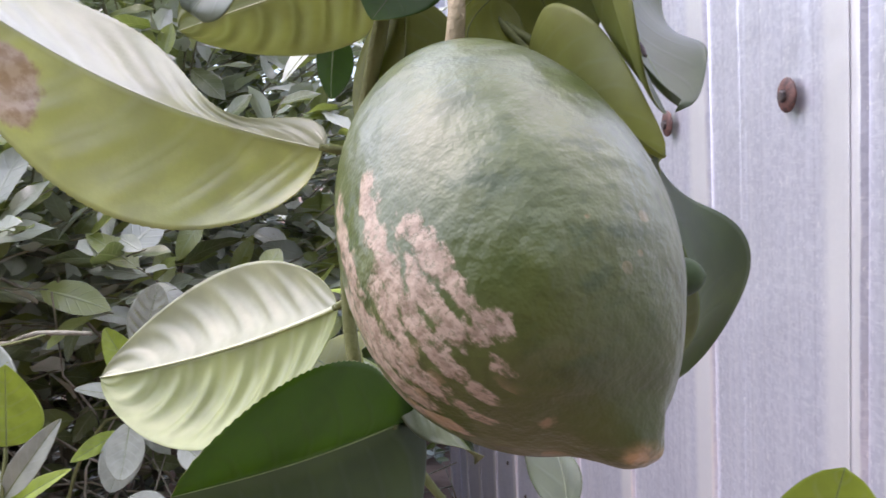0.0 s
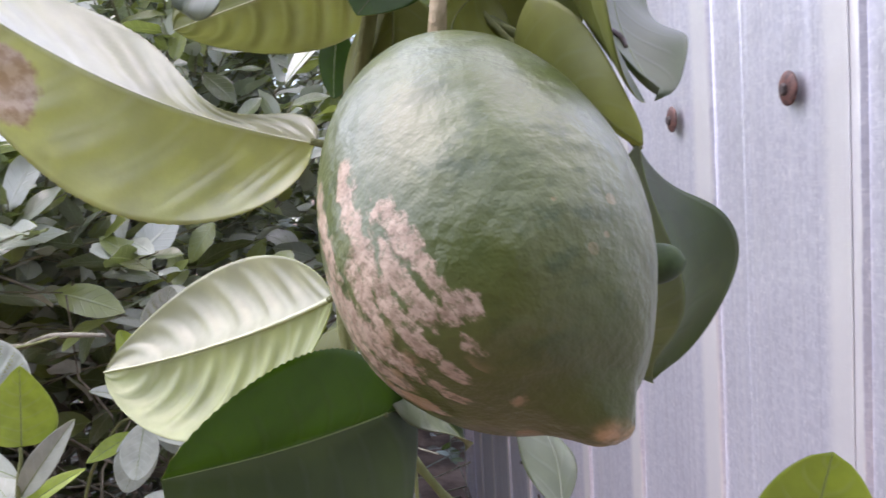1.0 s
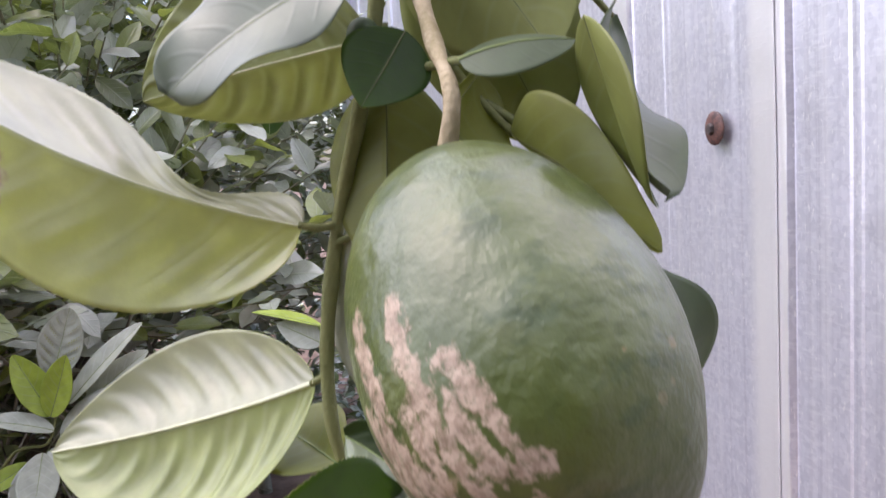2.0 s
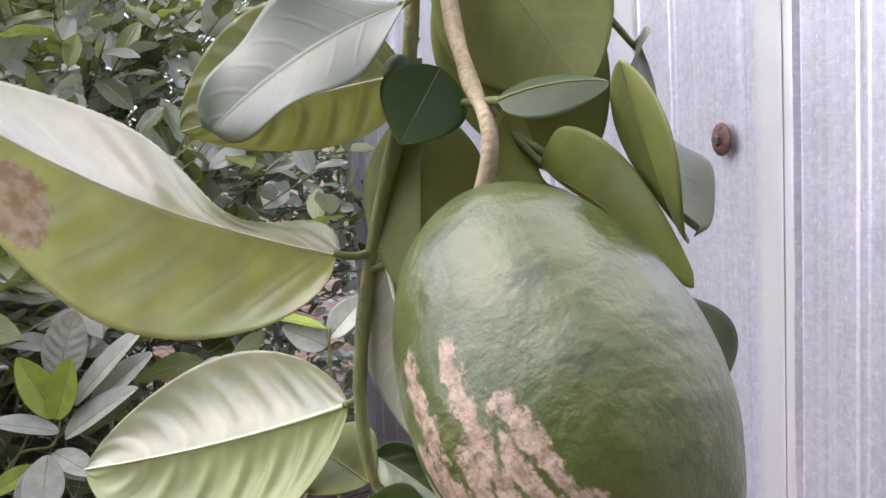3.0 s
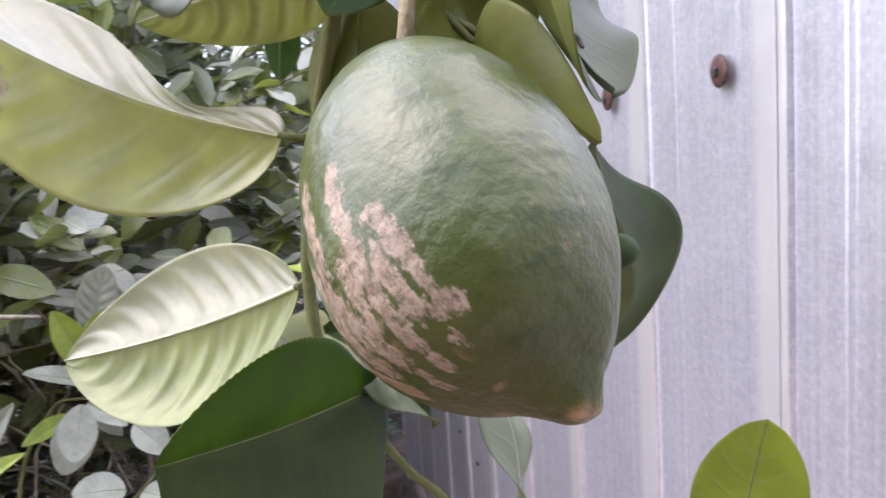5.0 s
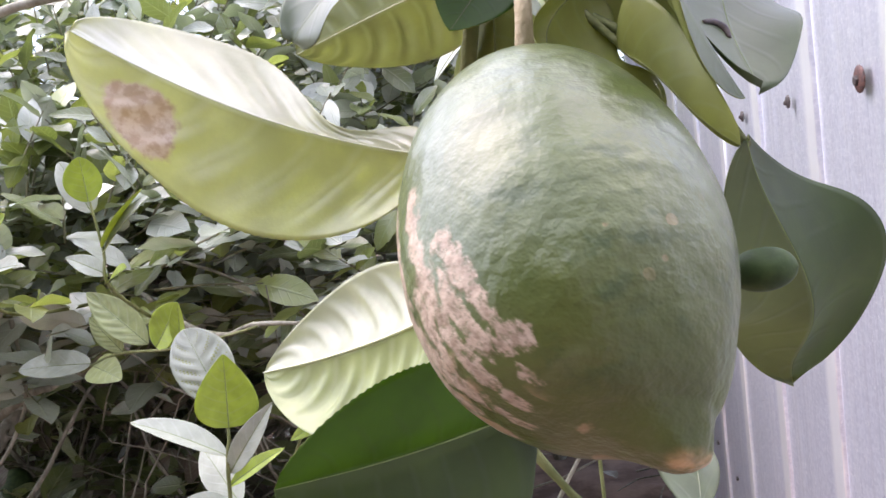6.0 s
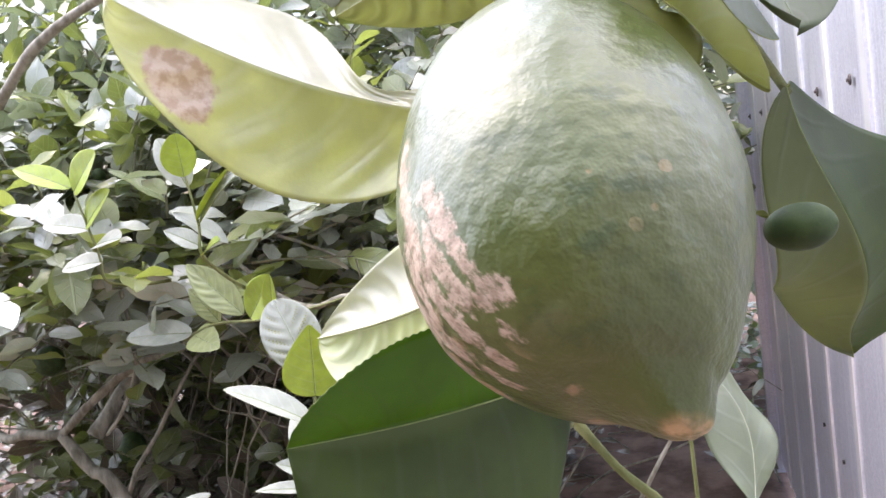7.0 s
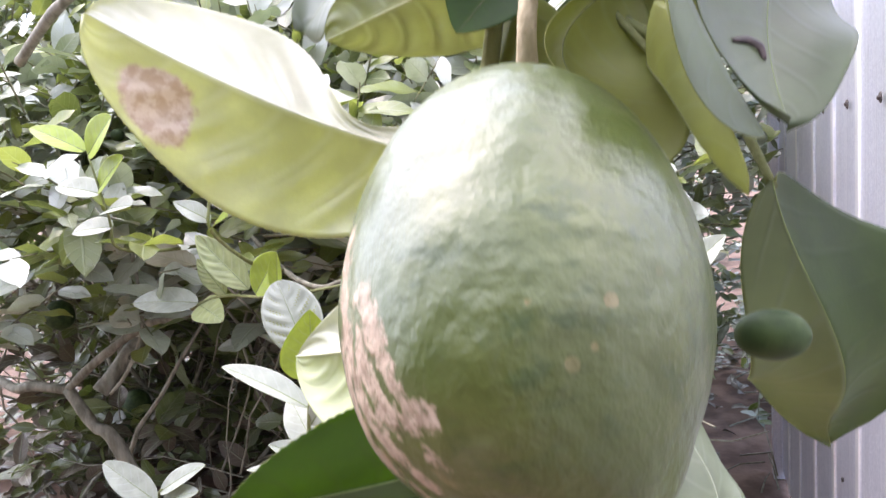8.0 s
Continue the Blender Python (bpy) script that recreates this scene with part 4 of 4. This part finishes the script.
bush("lemon_tree", "spreading lemon tree with grey-green leaves painted with sky sheen and bare lower limbs", 3,
     [((-1.35, 2.0, 1.05), (0.95, 0.45, 0.42)), ((-0.78, 1.35, 0.76), (0.42, 0.26, 0.20)), ((-1.22, 1.20, 0.78), (0.42, 0.22, 0.22)), ((-0.60, 1.75, 0.98), (0.5, 0.34, 0.32)),
      ((-1.6, 2.6, 1.4), (1.0, 0.5, 0.5)), ((-1.15, 1.55, 0.92), (0.6, 0.3, 0.26)), ((-0.45, 1.45, 0.70), (0.25, 0.2, 0.2)), ((-1.75, 1.5, 0.95), (0.4, 0.4, 0.3)), ((-1.0, 1.12, 0.78), (0.45, 0.16, 0.11))],
     13500, {"plain": 4, "dusty": 8, "young": 4}, (-0.7, 0.8, 0.85), 240,
     [([(-1.10, 1.30, -0.05), (-1.161, 1.22, 0.295), (-1.202, 1.20, 0.352), (-1.256, 1.20, 0.420)], 0.015, 0.011),
      ([(-1.256, 1.20, 0.42), (-1.34, 1.19, 0.425), (-1.418, 1.2, 0.42), (-1.7, 1.3, 0.5), (-1.9, 1.5, 0.8)], 0.011, 0.008),
      ([(-1.256, 1.20, 0.42), (-1.164, 1.20, 0.485), (-1.036, 1.2, 0.556), (-0.928, 1.22, 0.592), (-0.8, 1.35, 0.8), (-0.7, 1.5, 1.1)], 0.009, 0.005),
      ([(-0.96, 1.1, 0.70), (-0.956, 1.1, 0.581), (-1.0, 1.1, 0.50), (-1.045, 1.1, 0.455)], 0.0035, 0.003),
      ([(-1.28, 1.3, 0.38), (-1.2, 1.5, 0.6), (-1.25, 1.8, 0.9)], 0.018, 0.008),
      ([(-0.95, 0.92, 1.0), (-0.849, 0.90, 1.059), (-0.76, 0.90, 1.094), (-0.672, 0.9, 1.109), (-0.55, 0.95, 1.12)], 0.008, 0.005),
      ([(-0.659, 1.10, 0.767), (-0.60, 1.1, 0.745), (-0.556, 1.1, 0.724)], 0.0025, 0.002),
      ([(-0.385, 0.9, 0.694), (-0.45, 0.91, 0.695), (-0.497, 0.92, 0.683), (-0.6, 1.0, 0.69), (-0.8, 1.2, 0.72)], 0.0025, 0.004)])
bush("citrus_bush", "dense shaded citrus bush beside the fence", 5,
     [((-0.35, 2.4, 1.0), (0.45, 0.5, 0.6)), ((-0.15, 3.05, 0.55), (0.55, 0.35, 0.55)), ((-0.06, 2.55, 0.42), (0.30, 0.22, 0.40)), ((-0.30, 2.6, 1.4), (0.6, 0.5, 0.5)), ((-1.0, 2.0, 0.40), (0.45, 0.4, 0.3)), ((-1.4, 2.9, 0.6), (1.0, 0.5, 0.7)), ((-0.32, 1.95, 0.76), (0.28, 0.25, 0.25))],
     15500, {"plain": 6, "dusty": 8, "young": 1}, (-0.2, 1.6, 0.8), 60,
     [([(-0.3, 2.3, -0.05), (-0.32, 2.3, 0.5), (-0.25, 2.4, 1.1)], 0.022, 0.010), ([(-0.9, 2.2, -0.05), (-0.7, 2.1, 0.3), (-0.5, 2.0, 0.6)], 0.018, 0.008)], size=0.68)
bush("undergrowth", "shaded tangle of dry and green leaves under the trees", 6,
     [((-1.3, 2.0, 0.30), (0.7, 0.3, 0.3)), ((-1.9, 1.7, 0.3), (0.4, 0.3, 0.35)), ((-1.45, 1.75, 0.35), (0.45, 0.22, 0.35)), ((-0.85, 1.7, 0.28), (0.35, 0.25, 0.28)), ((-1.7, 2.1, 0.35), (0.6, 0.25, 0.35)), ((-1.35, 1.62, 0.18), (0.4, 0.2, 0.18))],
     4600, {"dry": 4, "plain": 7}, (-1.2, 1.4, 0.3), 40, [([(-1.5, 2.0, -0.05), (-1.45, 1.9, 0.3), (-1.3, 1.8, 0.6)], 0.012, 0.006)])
bush("hedge", "tall hedge of citrus trees behind the garden", 9,
     [((-4.0, 3.2, 1.2), (1.2, 0.8, 1.4)), ((-2.2, 4.2, 1.2), (1.4, 0.8, 1.4)), ((0.0, 4.8, 1.2), (1.4, 0.7, 1.4)), ((-4.2, 0.5, 1.2), (0.8, 1.4, 1.4))],
     7000, {"plain": 5, "dusty": 7, "young": 1}, (-2, 3, 1), 0, [([(-2.2, 4.2, -0.05), (-2.2, 4.2, 1.2)], 0.05, 0.03), ([(-4.0, 3.2, -0.05), (-4.0, 3.2, 1.2)], 0.05, 0.03)])


def shoot(label, stem, leaves):
    """A young upright shoot: its stem and single leaves (base, tip, top, width, kind)."""
    ob = tagged(new("young_shoot"), label, "plant")
    part("stem", tube_mesh("stem", stem, [0.0030 - 0.0018 * i / (len(stem) - 1) for i in range(len(stem))], M_STEM, 8, 5), ob)
    for base, tip, top, width, mats, shape in leaves:
        add_leaf(ob, base, tip, top, width, mats[0], mats[1], None, rib=0.0005, rib_under=False, nx=44, ny=10, **shape)
    return ob


YOUNG, GREY, PALE = (M_TOP_LIGHT, M_UNDER), (M_TOP_SHEEN, M_UNDER), (M_TOP_SHEEN, M_UNDER_PALE)
shoot("upright young shoot with pale crinkled and yellow-green leaves", [(-0.42, 0.76, -0.02), (-0.41, 0.73, 0.30), (-0.401, 0.72, 0.558), (-0.392, 0.72, 0.625), (-0.41, 0.74, 0.65)], [
    ((-0.391, 0.720, 0.629), (-0.383, 0.715, 0.699), (0.4, -0.8, 0.3), 0.058, YOUNG, dict(fold=12, bend=10, a=0.62, b=0.8, notch=0.004)),
    ((-0.410, 0.750, 0.640), (-0.449, 0.760, 0.722), (0.3, -0.6, 0.7), 0.062, GREY, dict(fold=14, bend=-20, a=1.1, b=0.6, ripple=0.0035)),
    ((-0.398, 0.720, 0.601), (-0.499, 0.720, 0.639), (0.2, -0.35, 0.9), 0.034, GREY, dict(fold=26, bend=-16, b=0.7)),
    ((-0.398, 0.722, 0.583), (-0.336, 0.710, 0.655), (0.5, -0.5, 0.6), 0.026, GREY, dict(fold=18, bend=-18, b=0.75)),
    ((-0.40, 0.735, 0.545), (-0.461, 0.780, 0.590), (0.3, -0.6, 0.6), 0.040, GREY, dict(fold=12, bend=-10)),
    ((-0.402, 0.722, 0.545), (-0.440, 0.705, 0.565), (0.2, -0.5, 0.8), 0.024, PALE, dict(fold=20, bend=-20)),
    ((-0.402, 0.722, 0.530), (-0.470, 0.705, 0.535), (0.1, -0.4, 0.85), 0.018, GREY, dict(fold=20, bend=-20)),
    ((-0.40, 0.72, 0.57), (-0.345, 0.74, 0.60), (0.3, -0.4, 0.8), 0.02, YOUNG, dict(fold=18, bend=-15)),
])
shoot("low shoot with pale oval leaves and yellow-green young ones", [(-0.55, 1.10, -0.02), (-0.52, 1.08, 0.40), (-0.451, 1.05, 0.545), (-0.40, 1.04, 0.565), (-0.386, 1.04, 0.60)], [
    ((-0.388, 1.042, 0.640), (-0.358, 1.040, 0.728), (0.2, -0.9, 0.3), 0.052, GREY, dict(fold=12, bend=8, a=1.0, b=0.6, ripple=0.003)),
    ((-0.389, 1.035, 0.600), (-0.425, 1.030, 0.678), (0.3, -0.8, 0.3), 0.042, YOUNG, dict(fold=16, bend=8, b=0.65)),
    ((-0.389, 1.030, 0.600), (-0.361, 1.020, 0.675), (-0.1, -0.9, 0.3), 0.040, YOUNG, dict(fold=12, bend=8, b=0.65)),
    ((-0.370, 1.040, 0.612), (-0.279, 1.050, 0.702), (0.1, -0.5, 0.8), 0.034, GREY, dict(fold=18, bend=-12, b=0.6)),
    ((-0.350, 1.040, 0.610), (-0.275, 1.050, 0.667), (0.0, -0.6, 0.8), 0.040, GREY, dict(fold=12, bend=-12, b=0.6)),
    ((-0.382, 1.035, 0.575), (-0.288, 1.020, 0.633), (0.1, -0.6, 0.75), 0.040, GREY, dict(fold=22, bend=-14, b=0.65)),
    ((-0.388, 1.035, 0.582), (-0.460, 1.010, 0.607), (0.1, -0.5, 0.85), 0.032, GREY, dict(fold=18, bend=-18, b=0.65)),
    ((-0.400, 1.030, 0.555), (-0.423, 1.000, 0.480), (0.1, -0.95, 0.1), 0.052, PALE, dict(fold=6, bend=8, a=1.0, b=0.6)),
    ((-0.420, 1.035, 0.545), (-0.468, 1.000, 0.520), (0.2, -0.7, 0.6), 0.026, YOUNG, dict(fold=16, bend=8)),
    ((-0.395, 1.030, 0.560), (-0.340, 1.000, 0.535), (0.2, -0.6, 0.7), 0.034, GREY, dict(fold=14, bend=-12)),
])
shoot("low pale shoot with oval leaves painted with sky sheen over the soil", [(-0.40, 1.02, -0.02), (-0.385, 1.0, 0.30), (-0.356, 1.0, 0.419), (-0.334, 1.0, 0.451), (-0.300, 1.0, 0.485), (-0.274, 1.0, 0.506)], [
    ((-0.391, 1.000, 0.567), (-0.397, 0.970, 0.505), (0.2, -0.9, 0.3), 0.046, PALE, dict(fold=8, bend=10, a=1.0, b=0.6)),
    ((-0.300, 0.985, 0.477), (-0.212, 0.970, 0.473), (0.1, -0.5, 0.85), 0.060, PALE, dict(fold=10, bend=-14, a=1.0, b=0.6)),
    ((-0.346, 0.985, 0.462), (-0.400, 0.960, 0.470), (0.1, -0.6, 0.8), 0.050, PALE, dict(fold=10, bend=-12, b=0.6)),
    ((-0.335, 1.010, 0.535), (-0.294, 1.000, 0.497), (0.2, -0.8, 0.5), 0.040, GREY, dict(fold=12, bend=-12, b=0.65)),
    ((-0.328, 0.990, 0.455), (-0.262, 0.960, 0.444), (0.1, -0.6, 0.8), 0.046, PALE, dict(fold=12, bend=-16, b=0.6)),
    ((-0.274, 1.000, 0.506), (-0.238, 1.005, 0.512), (0.0, -0.5, 0.8), 0.018, YOUNG, dict(fold=18, bend=-10)),
])
shoot("thin shoot with pale leaves behind the stem", [(-0.07, 1.0, -0.02), (-0.06, 0.93, 0.4), (-0.058, 0.90, 0.66), (-0.056, 0.90, 0.71)], [
    ((-0.058, 0.900, 0.699), (-0.012, 0.900, 0.744), (0.1, -0.7, 0.7), 0.034, PALE, dict(fold=16, bend=-12)),
    ((-0.058, 0.900, 0.708), (-0.132, 0.905, 0.728), (0.1, -0.3, 0.95), 0.022, YOUNG, dict(fold=20, bend=-12)),
    ((-0.060, 0.900, 0.690), (-0.106, 0.900, 0.715), (0.1, -0.8, 0.5), 0.034, PALE, dict(fold=12, bend=-12)),
])

PALE_UNDER = (M_UNDER_PALE, M_UNDER_PALE)
shoot("slender shoot with a round yellow-green leaf and white-backed leaves", [(-0.600, 1.000, 0.690), (-0.575, 0.900, 0.715), (-0.555, 0.799, 0.770), (-0.555, 0.799, 0.807), (-0.562, 0.799, 0.863)], [
    ((-0.562, 0.797, 0.863), (-0.563, 0.794, 0.912), (0.2, -0.9, 0.3), 0.044, YOUNG, dict(fold=12, bend=8, a=0.9, b=0.6)),
    ((-0.569, 0.809, 0.851), (-0.604, 0.814, 0.911), (0.4, -0.6, 0.6), 0.038, GREY, dict(fold=14, bend=-10, b=0.65)),
    ((-0.555, 0.799, 0.807), (-0.479, 0.782, 0.860), (0.0, -0.6, 0.8), 0.034, GREY, dict(fold=16, bend=-12, b=0.65)),
    ((-0.556, 0.799, 0.812), (-0.490, 0.791, 0.870), (-0.2, -0.3, 0.9), 0.026, YOUNG, dict(fold=20, bend=-12, b=0.65)),
    ((-0.555, 0.799, 0.782), (-0.591, 0.782, 0.807), (0.3, -0.6, 0.7), 0.026, GREY, dict(fold=14, bend=-10)),
    ((-0.555, 0.799, 0.774), (-0.518, 0.782, 0.789), (0.1, -0.6, 0.8), 0.028, YOUNG, dict(fold=14, bend=-10)),
])
shoot("leafy shoot with broad yellow-green young leaves", [(-0.780, 1.180, 0.717), (-0.760, 0.980, 0.725), (-0.742, 0.850, 0.745), (-0.745, 0.841, 0.787), (-0.766, 0.841, 0.864)], [
    ((-0.764, 0.839, 0.865), (-0.713, 0.833, 0.910), (0.1, -0.8, 0.5), 0.050, YOUNG, dict(fold=14, bend=-8, a=0.9, b=0.6)),
    ((-0.770, 0.841, 0.870), (-0.854, 0.837, 0.905), (0.2, -0.6, 0.8), 0.036, YOUNG, dict(fold=16, bend=-12, b=0.65)),
    ((-0.757, 0.841, 0.820), (-0.700, 0.831, 0.861), (0.2, -0.7, 0.6), 0.042, YOUNG, dict(fold=14, bend=-10, b=0.65)),
    ((-0.753, 0.841, 0.816), (-0.812, 0.828, 0.829), (0.1, -0.5, 0.85), 0.042, GREY, dict(fold=12, bend=-14, b=0.6)),
    ((-0.747, 0.841, 0.795), (-0.694, 0.828, 0.801), (0.1, -0.5, 0.85), 0.040, GREY, dict(fold=12, bend=-14, b=0.6)),
    ((-0.740, 0.841, 0.774), (-0.791, 0.824, 0.770), (0.1, -0.5, 0.85), 0.040, GREY, dict(fold=12, bend=-14, b=0.6)),
])
shoot("spreading twig with drooping pale ribbed leaves", [(-0.928, 1.220, 0.592), (-0.774, 1.009, 0.631), (-0.665, 0.942, 0.665), (-0.554, 0.883, 0.678), (-0.463, 0.841, 0.694), (-0.387, 0.799, 0.712)], [
    ((-0.596, 0.912, 0.681), (-0.669, 0.908, 0.753), (0.3, -0.8, 0.4), 0.045, PALE_UNDER, dict(fold=16, bend=-10, ripple=0.003, lines=6.0)),
    ((-0.644, 0.925, 0.671), (-0.678, 0.917, 0.720), (0.4, -0.7, 0.4), 0.030, PALE_UNDER, dict(fold=16, bend=-10, ripple=0.002)),
    ((-0.572, 0.891, 0.680), (-0.530, 0.883, 0.733), (0.1, -0.8, 0.5), 0.048, YOUNG, dict(fold=14, bend=10, b=0.65)),
    ((-0.530, 0.875, 0.681), (-0.518, 0.866, 0.737), (-0.2, -0.8, 0.4), 0.030, YOUNG, dict(fold=14, bend=10, b=0.65)),
    ((-0.732, 0.975, 0.648), (-0.820, 0.942, 0.653), (0.1, -0.6, 0.8), 0.050, GREY, dict(fold=10, bend=-12, b=0.6)),
    ((-0.723, 0.967, 0.646), (-0.639, 0.908, 0.639), (0.1, -0.7, 0.6), 0.046, PALE_UNDER, dict(fold=14, bend=-16, b=0.65)),
])


def hanging_fruit(at, radius, length):
    ob = tagged(new("hanging_fruit", lemon_mesh("hanging_fruit", radius, length, M_FRUIT, 24, 24, 0.6, 0.6)), "dark green unripe lemon hanging in the shaded tree", "lemon", group="lemons in the tree")
    ob.matrix_basis = Matrix.Translation(at) @ axis_turn((0.1, -0.1, -1), (1, 0, 0))
    return ob


hanging_fruit((-1.379, 1.50, 0.277), 0.033, 0.085)
hanging_fruit((-1.340, 1.28, 0.545), 0.030, 0.070)
hanging_fruit((-1.055, 1.20, 0.896), 0.012, 0.026)
hanging_fruit((-1.52, 1.62, 0.16), 0.030, 0.078)


def litter():
    """Dry leaves and twigs on the soil."""
    rng = random.Random(21)
    me = bush_leaf_mesh("dry_leaf", M_LITTER, 0.06, 0.032, 18, -25)
    items = []
    for _ in range(2600):
        x, y = rng.uniform(-2.6, 0.35), rng.uniform(0.5, 3.6)
        a = rng.uniform(0, 2 * math.pi)
        if x > -0.45 and y < 2.45 and rng.random() < 0.85:
            continue
        m = Matrix.Translation((x, y, rng.uniform(0.012, 0.035))) @ frame_of((math.cos(a), math.sin(a), rng.gauss(0, 0.2)), (rng.gauss(0, 0.3), rng.gauss(0, 0.3), rng.choice((1, 1, -1)))).to_4x4()
        k = rng.uniform(0.6, 1.3)
        items.append((me, m @ Matrix.Diagonal((k, k, k, 1))))
    ob = new("leaf_litter", joined_leaves("leaf_litter", items))
    tagged(ob, "dry brown leaves strewn over the soil", "leaf litter", kind="stuff")
    lines = []
    for _ in range(260):
        x, y, a = rng.uniform(-2.4, 0.3), rng.uniform(0.8, 3.4), rng.uniform(0, 6.3)
        q = Vector((x, y, rng.uniform(0.015, 0.05)))
        d = Vector((math.cos(a), math.sin(a), rng.uniform(-0.05, 0.35))) * rng.uniform(0.06, 0.2)
        lines.append(((q, q + d * 0.5 + Vector((0, 0, 0.01)), q + d), 0.0025, 0.0012))
    tw = new("fallen_twig", joined_tubes("fallen_twig", lines, M_BARK))
    tagged(tw, "thin dry twigs lying on the soil", "twigs", kind="stuff")


litter()

shoot("pale young leaves low in the shade", [(-0.74, 0.92, -0.02), (-0.73, 0.88, 0.25), (-0.732, 0.855, 0.40), (-0.72, 0.85, 0.425)], [
    ((-0.735, 0.852, 0.405), (-0.812, 0.845, 0.455), (0.3, -0.7, 0.6), 0.042, PALE, dict(fold=12, bend=-12, b=0.6)),
    ((-0.725, 0.850, 0.420), (-0.641, 0.845, 0.468), (0.2, -0.6, 0.7), 0.030, PALE, dict(fold=14, bend=-14, b=0.65)),
    ((-0.725, 0.850, 0.405), (-0.648, 0.835, 0.436), (0.2, -0.6, 0.7), 0.032, PALE, dict(fold=14, bend=-14, b=0.65)),
])
shoot("drooping dark leaf tips hanging from above", [(0.02, 0.60, 1.20), (-0.03, 0.55, 1.06), (-0.055, 0.52, 0.955), (-0.060, 0.512, 0.935)], [
    ((-0.060, 0.512, 0.935), (-0.064, 0.506, 0.895), (0.5, -0.8, 0.2), 0.026, (M_TOP_DEEP, M_UNDER), dict(fold=24, bend=20, b=0.6)),
    ((-0.060, 0.512, 0.938), (-0.092, 0.505, 0.905), (-0.3, -0.5, 0.8), 0.022, GREY, dict(fold=12, bend=-20)),
])


def bare_twigs():
    """Thin dry twigs that cross the shaded room under the canopy."""
    rng = random.Random(33)
    lines = []
    for _ in range(260):
        p = Vector((rng.uniform(-1.9, -0.35), rng.uniform(1.25, 2.3), rng.uniform(0.0, 0.45)))
        pts = [p]
        d = Vector((rng.gauss(0, 0.5), rng.gauss(0, 0.4), rng.uniform(0.3, 1.0))).normalized()
        for _ in range(6):
            d = (d + Vector((rng.gauss(0, 0.25), rng.gauss(0, 0.25), rng.gauss(0.02, 0.2)))).normalized()
            pts.append(pts[-1] + d * rng.uniform(0.05, 0.12))
        r = rng.choice((0.0018, 0.0025, 0.0035, 0.006))
        lines.append((pts, r, r * 0.45))
    tagged(new("bare_twig", joined_tubes("bare_twig", lines, M_BARK, 6)), "thin grey bare twigs in the shade under the trees", "twigs", kind="stuff")


bare_twigs()
